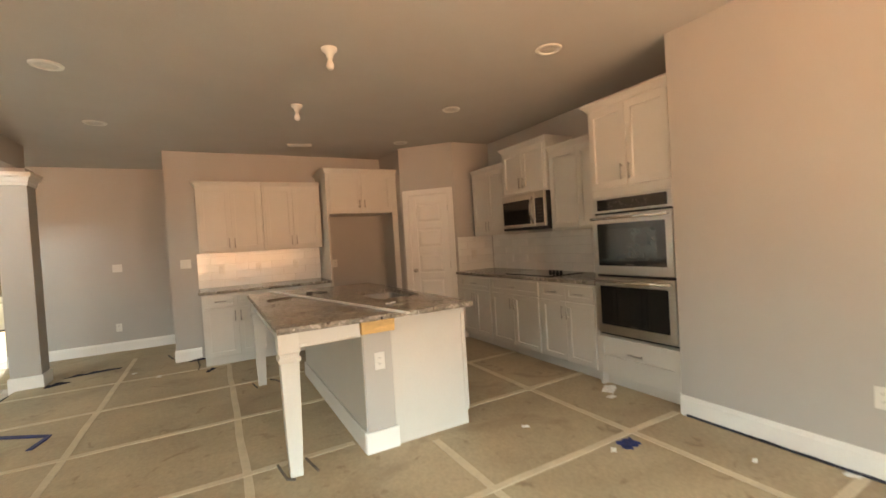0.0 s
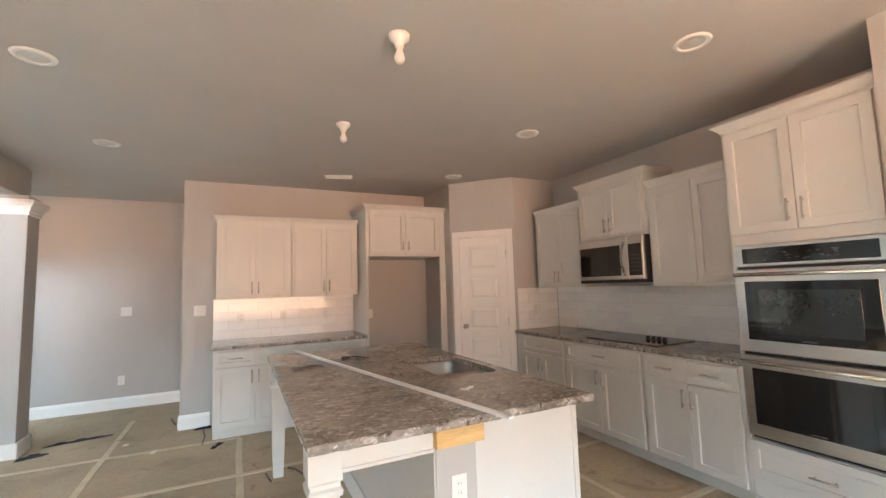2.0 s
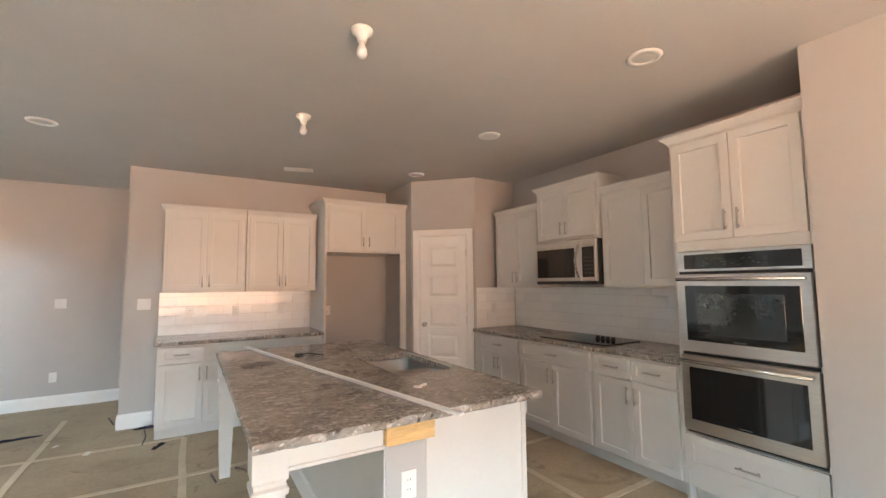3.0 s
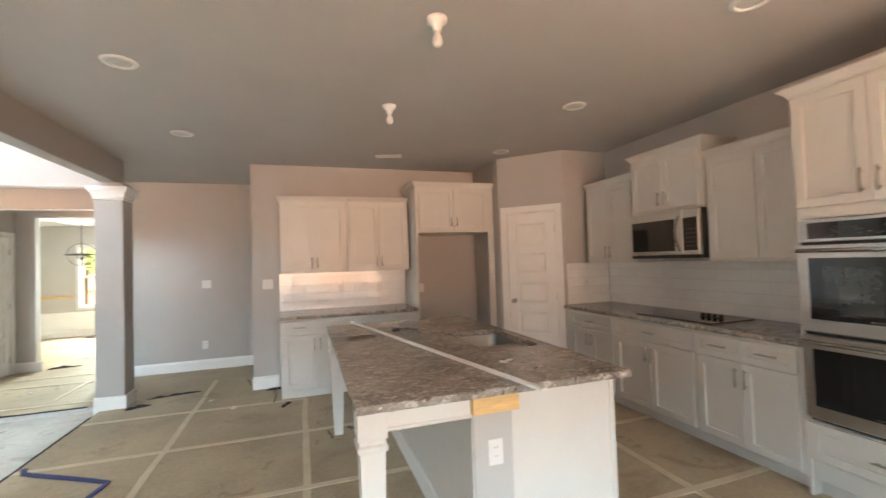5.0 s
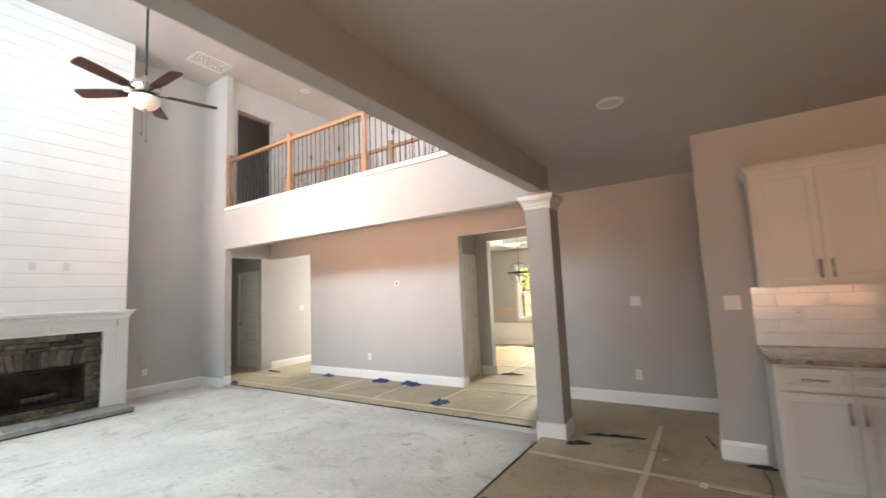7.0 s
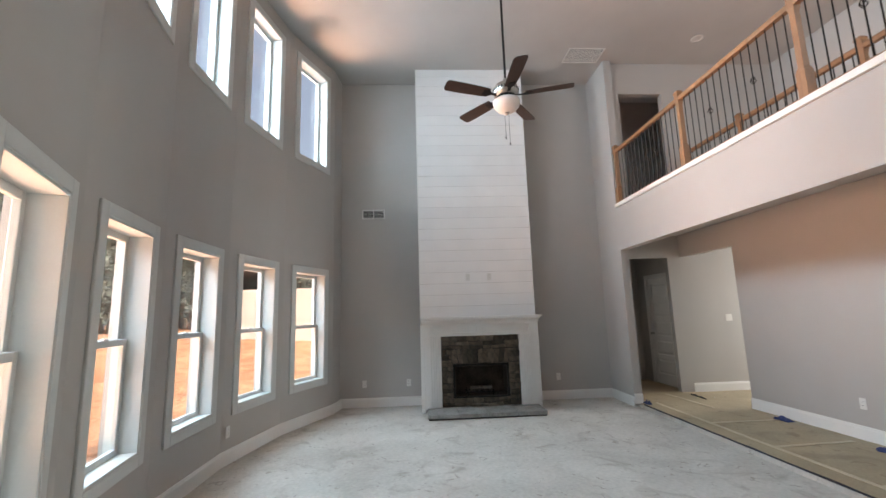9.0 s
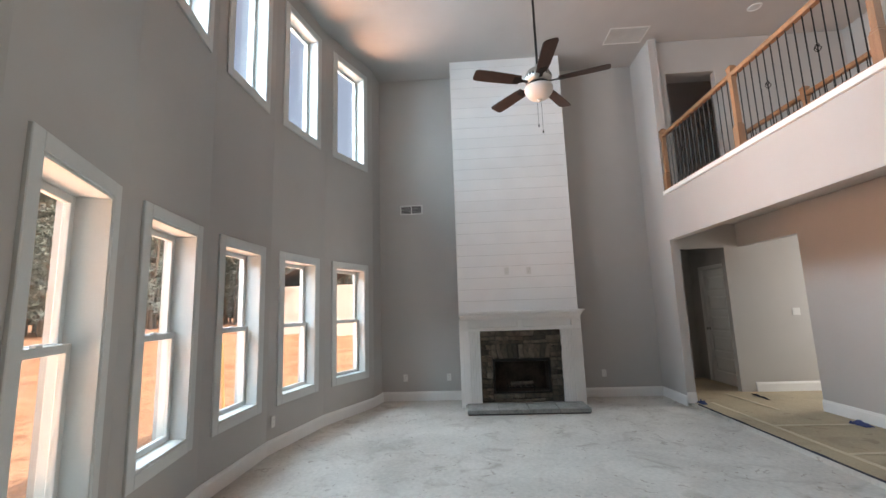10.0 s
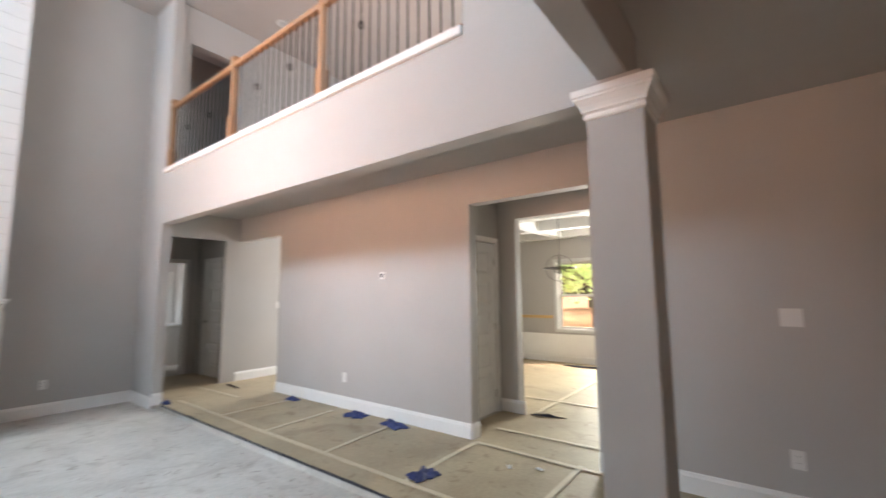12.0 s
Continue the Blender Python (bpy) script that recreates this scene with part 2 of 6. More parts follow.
def prism(bm, pts, z0, z1):
    """A closed outline in x and y, counter-clockwise, raised from z0 to z1."""
    a, b = [bm.verts.new((x, y, z0)) for x, y in pts], [bm.verts.new((x, y, z1)) for x, y in pts]
    bm.faces.new(list(reversed(a)))
    bm.faces.new(b)
    for i in range(len(pts)):
        j = (i + 1) % len(pts)
        bm.faces.new((a[i], a[j], b[j], b[i]))


def rod(bm, p0, p1, r0, r1=None, seg=10):
    r1 = r0 if r1 is None else r1
    p0, p1 = Vector(p0), Vector(p1)
    q = (p1 - p0).to_track_quat("Z", "Y").to_matrix()
    rings = []
    for p, r in ((p0, r0), (p1, r1)):
        rings.append([bm.verts.new(p + q @ Vector((r * math.cos(2 * math.pi * i / seg), r * math.sin(2 * math.pi * i / seg), 0))) for i in range(seg)])
    for i in range(seg):
        j = (i + 1) % seg
        bm.faces.new((rings[0][i], rings[0][j], rings[1][j], rings[1][i]))
    bm.faces.new(list(reversed(rings[0])))
    bm.faces.new(rings[1])


def lathe(bm, profile, seg=24, at=(0, 0, 0)):
    """A turned shape about z from (radius, height) pairs, bottom to top."""
    rings = []
    for r, z in profile:
        rings.append([bm.verts.new((at[0] + r * math.cos(2 * math.pi * i / seg), at[1] + r * math.sin(2 * math.pi * i / seg), at[2] + z)) for i in range(seg)])
    for a, b in zip(rings, rings[1:]):
        for i in range(seg):
            j = (i + 1) % seg
            bm.faces.new((a[i], a[j], b[j], b[i]))
    bm.faces.new(list(reversed(rings[0])))
    bm.faces.new(rings[-1])


def part(name, bm, mat, parent=None, label="", bevel=0.0, smooth=False, seg=1):
    """Links a bmesh as one mesh object, under a thing or a part."""
    if bevel:
        bmesh.ops.bevel(bm, geom=bm.edges[:], offset=bevel, segments=seg, affect="EDGES", clamp_overlap=True)
    me = bpy.data.meshes.new(name)
    bm.to_mesh(me)
    bm.free()
    me.materials.append(mat)
    if smooth:
        me.polygons.foreach_set("use_smooth", [True] * len(me.polygons))
    ob = new(name, me)
    if parent:
        ob.parent = parent
    if label:
        ob["label"] = label
    return ob


def block(name, mat, parent, x0, y0, z0, x1, y1, z1, bevel=0.002, label=""):
    bm = bmesh.new()
    box(bm, x0, y0, z0, x1, y1, z1)
    return part(name, bm, mat, parent, label, bevel)


def thing(name, m, label, category, group="", kind=""):
    ob = new(name)
    ob.matrix_world = m
    ob.empty_display_size = 0.1
    return tagged(ob, label, category, group, kind)


def structure(ob, label, category):
    return tagged(ob, label, category, kind="structure")


def wall(name, m, length, z0, z1, thick, openings=(), label="", mat=None):
    """A wall in its own frame: x along it, front face at y = 0, thickness behind it; openings (x0, x1, z0, z1) go right through."""
    xs = sorted({0, length, *[o[0] for o in openings], *[o[1] for o in openings]})
    zs = sorted({z0, z1, *[o[2] for o in openings], *[o[3] for o in openings]})
    def solid(i, k):
        if not (0 <= i < len(xs) - 1 and 0 <= k < len(zs) - 1):
            return False
        cx, cz = (xs[i] + xs[i + 1]) / 2, (zs[k] + zs[k + 1]) / 2
        return not any(o[0] < cx < o[1] and o[2] < cz < o[3] for o in openings)
    bm = bmesh.new()
    def quad(*pts):
        bm.faces.new([bm.verts.new(p) for p in pts])
    for i in range(len(xs) - 1):
        for k in range(len(zs) - 1):
            if not solid(i, k):
                continue
            a, b, c, d = xs[i], xs[i + 1], zs[k], zs[k + 1]
            quad((a, 0, c), (b, 0, c), (b, 0, d), (a, 0, d))
            quad((b, thick, c), (a, thick, c), (a, thick, d), (b, thick, d))
            if not solid(i - 1, k):
                quad((a, thick, c), (a, 0, c), (a, 0, d), (a, thick, d))
            if not solid(i + 1, k):
                quad((b, 0, c), (b, thick, c), (b, thick, d), (b, 0, d))
            if not solid(i, k - 1):
                quad((a, 0, c), (a, thick, c), (b, thick, c), (b, 0, c))
            if not solid(i, k + 1):
                quad((a, 0, d), (b, 0, d), (b, thick, d), (a, thick, d))
    bmesh.ops.remove_doubles(bm, verts=bm.verts[:], dist=1e-5)
    ob = part(name, bm, mat or WALL)
    ob.matrix_world = m
    return structure(ob, label or "grey painted plasterboard wall", "wall")


def wall_between(name, p, q, z0, z1, thick, openings=(), label="", mat=None):
    """A wall whose front face runs from p to q; seen from the front, p is at its left."""
    a = math.degrees(math.atan2(q[1] - p[1], q[0] - p[0]))
    return wall(name, pose(p[0], p[1], 0, 0, 0, a), math.hypot(q[0] - p[0], q[1] - p[1]), z0, z1, thick, openings, label, mat)


def baseboard(p, q, h=0.15, t=0.016):
    """A skirting board along the front of a wall, with a moulded top edge."""
    a = math.degrees(math.atan2(q[1] - p[1], q[0] - p[0]))
    n = math.hypot(q[0] - p[0], q[1] - p[1])
    bm = bmesh.new()
    prof = [(0, 0), (-t, 0), (-t, h - 0.03), (-t * 0.75, h - 0.022), (-t * 0.55, h - 0.006), (-t * 0.3, h), (0, h)]
    A, B = [bm.verts.new((0, y, z)) for y, z in prof], [bm.verts.new((n, y, z)) for y, z in prof]
    for i in range(len(prof)):
        j = (i + 1) % len(prof)
        bm.faces.new((A[i], B[i], B[j], A[j]))
    bm.faces.new(list(reversed(A)))
    bm.faces.new(B)
    bmesh.ops.recalc_face_normals(bm, faces=bm.faces[:])
    ob = part("baseboard", bm, TRIM)
    low = max(p[0], q[0]) < -0.4 and max(p[1], q[1]) < 7.4
    ob.matrix_world = pose(p[0], p[1], (GF if low else 0) + 0.002, 0, 0, a)
    return structure(ob, "white painted tall baseboard along the wall", "baseboard")


def slab(name, pts, z0, z1, mat, label, category):
    bm = bmesh.new()
    prism(bm, pts, z0, z1)
    return structure(part(name, bm, mat), label, category)


# ---- plan ----
GF = -0.045                 # the great room's bare floor, below the papered one
H, HG = 2.74, 5.77          # kitchen and great-room ceilings
XR, YB = 5.15, 7.37         # oven wall, kitchen back wall
XN, YN = 4.44, 2.79         # corner of the near wall
YH = 8.77                   # hall and nook wall
XF = -7.10                  # fireplace wall
BX0, BX1, BZ = -0.44, -0.30, 2.455   # beam over the column
YV0, YV1 = 7.36, 7.49       # balcony wall
YS = -2.0                   # wall behind the start
OP_Z = 2.345
CX, CY, RAD, STEP = -3.87, 7.87, 5.90, 11.36   # centre and radius of the curved window wall, degrees by window
SX0 = -6.60

# floors
slab("floor", [(-0.475, YS - 0.2), (5.4, YS - 0.2), (5.4, 14.2), (-10.4, 14.2), (-10.4, 6.9), (-8.4, 6.9), (-8.4, 7.425), (-0.475, 7.425)], -0.25, 0.0, SUBFLOOR, "floor deck under the brown protective paper", "floor")
slab("floor_great", [(-8.4, 1.4), (-0.475, 1.4), (-0.475, 7.425), (-8.4, 7.425)], -0.25, GF, SUBFLOOR, "pale dusty bare subfloor with scuffs and stains", "floor")


def sheet(name, x0, x1, y0, y1, step, base, rise, seed, mat):
    """A thin sheet laid on the floor, gently wrinkled."""
    nx, ny = max(2, int((x1 - x0) / step)), max(2, int((y1 - y0) / step))
    verts, faces = [], []
    for j in range(ny + 1):
        for i in range(nx + 1):
            x, y = x0 + (x1 - x0) * i / nx, y0 + (y1 - y0) * j / ny
            z = base + rise * (0.6 * noise.noise((x * 2.2 + seed, y * 2.2, 0)) + 0.4 * noise.noise((x * 7, y * 7 + seed, 3)) + 0.5)
            verts.append((x, y, max(base * 0.5, z)))
    for j in range(ny):
        for i in range(nx):
            a = j * (nx + 1) + i
            faces.append((a, a + 1, a + nx + 2, a + nx + 1))
    me = bpy.data.meshes.new(name)
    me.from_pydata(verts, [], faces)
    me.materials.append(mat)
    me.polygons.foreach_set("use_smooth", [True] * len(faces))
    return new(name, me)


PAPERS = [(-0.46, 5.1, YS, 7.30), (-0.46, 1.02, 7.30, YH), (-7.05, -0.46, 7.44, YH), (-2.5, -1.0, YH, 9.9), (-6.98, -5.73, YH, 12.2), (-8.4, -7.05, 7.5, 8.7), (-4.6, 1.0, 9.9, 13.68)]
papers = []
for i, (x0, x1, y0, y1) in enumerate(PAPERS):
    ob = sheet("floor_paper", x0, x1, y0, y1, 0.06, 0.004, 0.006, i * 5.0, PAPER)
    papers.append(structure(ob, "brown protective floor paper taped down in sheets", "floor covering"))


def tape(p, q, w, host, mat=TAPE):
    """A strip of tape, slightly uneven, stuck on the paper."""
    tape_z[0] += 0.0002
    z = tape_z[0]
    p, q = Vector((*p, 0)), Vector((*q, 0))
    d = (q - p)
    n = max(4, int(d.length / 0.12))
    side = Vector((-d.y, d.x, 0)).normalized() * w / 2
    bm = bmesh.new()
    rows = []
    for i in range(n + 1):
        c = p + d * i / n + side * 0.35 * noise.noise((p.x * 3 + i * 0.21, p.y * 3, 7))
        s = side * (1 + 0.12 * noise.noise((i * 0.9, p.x, p.y)))
        rows.append([bm.verts.new(c + s + Vector((0, 0, z))), bm.verts.new(c - s + Vector((0, 0, z))), bm.verts.new(c - s + Vector((0, 0, z - 0.004))), bm.verts.new(c + s + Vector((0, 0, z - 0.004)))])
    for a, b in zip(rows, rows[1:]):
        for k in range(4):
            bm.faces.new((a[k], a[(k + 1) % 4], b[(k + 1) % 4], b[k]))
    bmesh.ops.recalc_face_normals(bm, faces=bm.faces[:])
    return part("tape_strip", bm, mat, host)


tape_z = [0.0120]


kp, hp = papers[0], papers[2]
for p, q in [((0.53, 2.6), (0.52, 7.28)), ((1.63, 2.3), (1.61, 6.72)), ((2.79, 0.3), (2.78, 3.50)), ((3.92, 0.2), (3.90, 6.4)),
             ((-0.44, 6.80), (1.62, 6.75)), ((-0.44, 5.80), (2.33, 5.79)), ((-0.44, 4.80), (2.33, 4.79)), ((-0.2, 3.81), (2.30, 3.80)),
             ((-0.2, 2.80), (4.42, 2.83)), ((3.15, 3.84), (4.60, 3.86)), ((3.2, 4.86), (4.60, 4.87)), ((0.2, 1.8), (4.40, 1.81)), ((0.2, 0.8), (4.40, 0.8))]:
    tape(p, q, 0.05, kp)
tape((0.52, 7.31), (0.51, 8.0), 0.05, papers[1])
for p, q in [((-6.3, 7.68), (-0.5, 7.68)), ((-5.09, 7.70), (-5.07, 8.6)), ((-4.12, 7.70), (-4.17, 8.6)), ((-3.11, 7.70), (-3.17, 8.6)), ((-2.13, 7.70), (-2.15, 8.72)), ((-1.15, 7.9), (-1.15, 8.75)), ((-2.15, 8.72), (-0.9, 8.70)), ((-6.9, 8.2), (-5.8, 8.25))]:
    tape(p, q, 0.045, hp)
tape((-2.2, 9.2), (-1.1, 9.22), 0.045, papers[3])
tape((-3.4, 10.6), (-1.0, 10.6), 0.05, papers[6])
tape((-2.1, 10.0), (-2.1, 13.4), 0.05, papers[6])

# walls of the kitchen
wall_between("wall_kitchen_right", (XR, 6.0), (XR, YN - 0.12), 0, H, 0.15)
wall_between("wall_kitchen_near", (XN, YN), (XN, YS), 0, H, 0.12)
wall_between("wall_oven_return", (XN + 0.12, YN - 0.12), (XR + 0.15, YN - 0.12), 0, H, 0.1)
wall_between("wall_pantry_side", (4.54, 6.0), (XR, 6.0), 0, H, 0.12)
wall_between("wall_kitchen_back", (1.03, YB), (3.97, YB), 0, H, 0.12)
wall_between("wall_fridge_side", (3.97, YB + 0.12), (3.97, 6.57), 0, H, 0.10)
wall_between("wall_nook_side", (1.03, YH), (1.03, YB + 0.12), 0, H, 0.10)
DIAG = math.hypot(4.54 - 3.97, 6.0 - 6.57)
PD0, PDW, PDH = 0.095, 0.61, 2.045   # pantry doorway along the diagonal wall
wall_between("wall_pantry", (3.97, 6.57), (4.54, 6.0), 0, H, 0.10, [(PD0, PD0 + PDW, 0, PDH)])
SW = [(0.55, 1.35), (1.50, 2.30), (2.45, 3.25), (3.40, 4.20)]
wall_between("wall_south", (XN + 0.12, YS), (-0.42, YS), 0, H, 0.25, [(XN + 0.12 - b, XN + 0.12 - a, 0.72, 2.1) for a, b in SW])
# unseen windows, added to light the near wall and ovens from the west
ADDED_EW = [(0.5, 1.4), (1.6, 2.5), (2.7, 3.6)]
wall_between("wall_breakfast_side", (BX0 + 0.12, YS), (BX0 + 0.12, 2.72), 0, H, 0.15, [(a, b, 0.72, 2.1) for a, b in ADDED_EW])

# beam, balcony wall, great-room walls
block("beam", WALL, None, BX0, 2.70, BZ, BX1, YV1 - 0.02, H + 0.058, 0.004)
structure(bpy.data.objects["beam"], "grey painted dropped beam over the column", "beam")
wall_between("wall_great_upper_right", (BX0, YV0), (BX0, 2.70), H + 0.058, HG, BX1 - BX0 - 0.01)
wall_between("wall_fireplace", (XF, 2.4), (XF, 7.5), 0, HG, 0.2)
wall_between("wall_great_stub", (XF, YV0), (-6.33, YV0), 0, HG, YV1 - YV0)
wall_between("wall_balcony", (-6.33, YV0), (BX0, YV0), 2.415, 3.112, YV1 - YV0)
wall_between("wall_balcony_right", (-1.31, YV0), (BX0 + 0.12, YV0), 3.112, HG, YV1 - YV0)
# unseen opening, added so a lamp can brighten the landing
wall_between("wall_loft_right", (-1.31, 10.5), (-1.31, YV1), 3.13, HG, 0.12, [(0.6, 2.2, 4.0, 5.4)])
wall_between("wall_loft_back", (-9.0, 10.5), (-1.2, 10.5), 2.9, HG, 0.12)
wall_between("wall_loft_left", (-6.42, YV1), (-6.42, 10.5), 3.13, HG, 0.12, [(0.14, 0.92, 3.13, 5.2)])
wall_between("wall_loft_closet", (-7.8, YV1), (-7.8, 10.5), 3.13, HG, 0.1)
slab("loft_floor", [(-7.9, YV1), (-1.2, YV1), (-1.2, 10.6), (-7.9, 10.6)], 2.80, 3.13, CEIL, "upper landing floor behind the railing", "floor")
bay_edge = [(CX + (RAD + 0.22) * math.sin(radians(k * STEP / 2)), CY - (RAD + 0.22) * math.cos(radians(k * STEP / 2))) for k in range(-5, 6)]
slab("ceiling_great", [(-7.9, 2.55), *bay_edge, (-0.1, 2.55), (-0.1, 10.7), (-7.9, 10.7)], HG, HG + 0.2, CEIL, "painted plasterboard ceiling of the two-storey room", "ceiling")
slab("ceiling_kitchen", [(BX1 - 0.012, YS - 0.2), (5.4, YS - 0.2), (5.4, 9.0), (BX1 - 0.012, 9.0)], H, H + 0.06, CEIL, "greyish painted plasterboard kitchen ceiling", "ceiling")
slab("ceiling_hall", [(-8.8, YV1), (BX1, YV1), (BX1, 12.4), (-8.8, 12.4)], H, H + 0.06, CEIL, "painted plasterboard hall ceiling", "ceiling")
slab("ceiling_dining", [(-4.8, 9.9), (1.2, 9.9), (1.2, 13.9), (-4.8, 13.9)], H + 0.002, H + 0.05, CEIL, "pale coffered dining-room ceiling", "ceiling")

# hall walls
wall_between("wall_hall", (-7.10, YH), (1.03, YH), 0, H, 0.13, [(0.10, 1.38, 0, OP_Z), (4.87, 6.10, 0, OP_Z)])
wall_between("wall_corridor_left", (-7.0, YH + 0.13), (-7.0, 12.3), 0, H, 0.1)
wall_between("wall_corridor_right", (-5.72, 12.3), (-5.72, YH + 0.13), 0, H, 0.1)
wall_between("wall_vestibule_front", (-7.0, 7.50), (-7.0, YH), 0, H, 0.10, [(0.06, 1.04, 0, OP_Z)])
wall_between("wall_vestibule_back", (-8.45, 8.71), (-7.10, 8.71), 0, H, 0.06, [(0.36, 1.16, 0, 2.05)])
# unseen wall, added to stop outside light leaking round the door
block("wall_closet", WALL, None, -8.44, 8.80, 0, -7.12, 8.86, H, 0)
structure(bpy.data.objects["wall_closet"], "unseen wall added behind the vestibule door to block stray light", "wall")
wall_between("wall_vestibule_left", (-8.45, 7.3), (-8.45, 8.75), 0, H, 0.10, [(0.45, 1.2, 0, 2.05)])
wall_between("wall_vestibule_south", (-7.05, 7.50), (-8.45, 7.50), 0, H, 0.08)
wall_between("wall_bath_back", (-10.2, 7.0), (-10.2, 9.4), 0, H, 0.1)
# bathroom opening is out of view, added to let light in
wall_between("wall_bath_south", (-8.45, 7.1), (-10.2, 7.1), 0, H, 0.1, [(0.6, 1.3, 1.3, 2.0)])
wall_between("wall_bath_side", (-10.2, 9.0), (-8.45, 9.0), 0, H, 0.1)
wall_between("wall_passage_left", (-2.52, YH + 0.13), (-2.52, 9.85), 0, H, 0.1, [(0.12, 0.88, 0, 2.06)])
wall_between("wall_passage_right", (-0.98, 9.85), (-0.98, YH + 0.13), 0, H, 0.1)
wall_between("wall_dining_front", (-4.7, 9.85), (1.1, 9.85), 0, H, 0.12, [(2.43, 3.62, 0, OP_Z)])
wall_between("wall_dining_left", (-4.62, 9.97), (-4.62, 13.7), 0, H, 0.1)
wall_between("wall_dining_right", (1.02, 13.7), (1.02, 9.97), 0, H, 0.1)
DW = [(1.27, 2.17), (2.27, 3.17)]
wall_between("wall_dining_back", (-4.62, 13.7), (1.02, 13.7), 0, H, 0.2, [(a, b, 0.66, 2.08) for a, b in DW])
# opening at the corridor end is unseen, added for its lamp
wall_between("wall_corridor_end", (-7.0, 12.2), (-5.7, 12.2), 0, H, 0.15, [(0.25, 1.0, 0.9, 2.2)])

# ---- windows ----
def window(name, m, w, z0, z1, depth, rail=None, label="", casing=0.085):
    """Casing on the room side, deep jamb, two sashes. Frame: x along the wall from the opening's left, y outwards from the room face."""
    ob = thing(name, m, label or "white double-hung window with deep white reveal", "window", kind="structure")
    bm = bmesh.new()
    for x0, x1, a, b in ((-casing, 0, z0 - casing, z1 + casing), (w, w + casing, z0 - casing, z1 + casing), (0, w, z1, z1 + casing), (0, w, z0 - casing, z0)):
        box(bm, x0, -0.018, a, x1, 0.003, b)
    part("window_casing", bm, SASH, ob, bevel=0.004)
    bm = bmesh.new()
    for x0, x1, a, b in ((-0.001, 0.018, z0, z1), (w - 0.018, w + 0.001, z0, z1), (0.018, w - 0.018, z1 - 0.018, z1 + 0.001), (0.018, w - 0.018, z0 - 0.001, z0 + 0.022)):
        box(bm, x0, -0.012, a, x1, depth + 0.05, b)
    part("reveal", bm, SASH, ob, bevel=0.003)
    f = 0.045
    halves = [(z0 + 0.02, z1 - 0.018, depth - 0.02)] if rail is None else [(z0 + 0.02, rail + 0.02, depth - 0.045), (rail - 0.02, z1 - 0.018, depth - 0.005)]
    for a, b, y in halves:
        bm = bmesh.new()
        for x0, x1, c, d in ((0.018, 0.018 + f, a, b), (w - 0.018 - f, w - 0.018, a, b), (0.018 + f, w - 0.018 - f, b - f, b), (0.018 + f, w - 0.018 - f, a, a + f)):
            box(bm, x0, y, c, x1, y + 0.035, d)
        s = part("sash", bm, SASH, ob, bevel=0.003)
        g = block("pane", GLASS, s, 0.018 + f - 0.004, y + 0.014, a + f - 0.004, w - 0.018 - f + 0.004, y + 0.019, b - f + 0.004, 0)
        g.visible_shadow = False
    if rail is not None:
        block("sash_lock", PORCELAIN, ob, w / 2 - 0.03, depth - 0.065, rail + 0.018, w / 2 + 0.03, depth - 0.04, rail + 0.035, 0.004)
    return ob


half = RAD * math.tan(radians(STEP / 2))
WW = 0.70
no = 0
for k in range(-2, 3):
    th = radians(k * STEP)
    px, py = CX + RAD * math.sin(th), CY - RAD * math.cos(th)
    # facing the room: local x runs towards -x of the plan
    m = pose(px + half * math.cos(th), py + half * math.sin(th), 0, 0, 0, 180 + k * STEP)
    a = half - WW / 2
    no += 1
    wall("wall_bay_%d" % no, m, 2 * half, 0, HG, 0.24, [(a, a + WW, 0.53, 2.135), (a, a + WW, 3.90, 5.465)], "grey painted curved wall with deep windows")
    # added warm lamp tilted up outside each lower window imitates clay bounce
    daylight_lamps(m @ pose(a, 0.24, 0), WW, 0.53, 2.135, 0, LOWER_BOUNCE, 36, 104)
    # added sky panel well outside the bay, above the line of sight
    stand_in_lamp(m @ pose(half, 2.7, 4.15, 14), 1.5, 2.2, LOWER_SKY, COOL, 130)
    # upper sky lamps stronger at the outer windows, to brighten side surfaces
    daylight_lamps(m @ pose(a, 0.24, 0), WW, 3.90, 5.465, UPPER_SKY * (0.7 + 0.25 * abs(k)), UPPER_BOUNCE, 64, 175, 46, 50)
    window("window_%d" % no, m @ pose(a, 0, 0), WW, 0.53, 2.135, 0.155, 1.335)
    window("window_%d" % (no + 5), m @ pose(a, 0, 0), WW, 3.90, 5.465, 0.155, None, "white upper window with deep white reveal")
eL = (CX - RAD / math.cos(radians(STEP / 2)) * math.sin(radians(2.5 * STEP)), CY - RAD / math.cos(radians(STEP / 2)) * math.cos(radians(2.5 * STEP)))
eR = (2 * CX - eL[0], eL[1])
wall_between("wall_bay_6", eL, (XF - 0.2, 2.72), 0, HG, 0.34)
wall_between("wall_bay_7", (BX0 + 0.12, 2.72), eR, 0, HG, 0.34)
for (a, b) in SW:
    no += 1
    window("window_%d" % (no + 5), pose(b, YS, 0, 0, 0, 180), b - a, 0.72, 2.1, 0.16, 1.4, casing=0.065)
# stand-in lamps; sky ones scaled down eastwards to keep the aisle dim
for (a, b), sky_lamp_scale in zip(SW, (1.5, 1.25, 0.6, 0.25)):
    daylight_lamps(pose(b, YS - 0.25, 0, 0, 0, 180), b - a, 0.72, 2.1, SOUTH_SKY * sky_lamp_scale, SOUTH_BOUNCE, 46, 84)
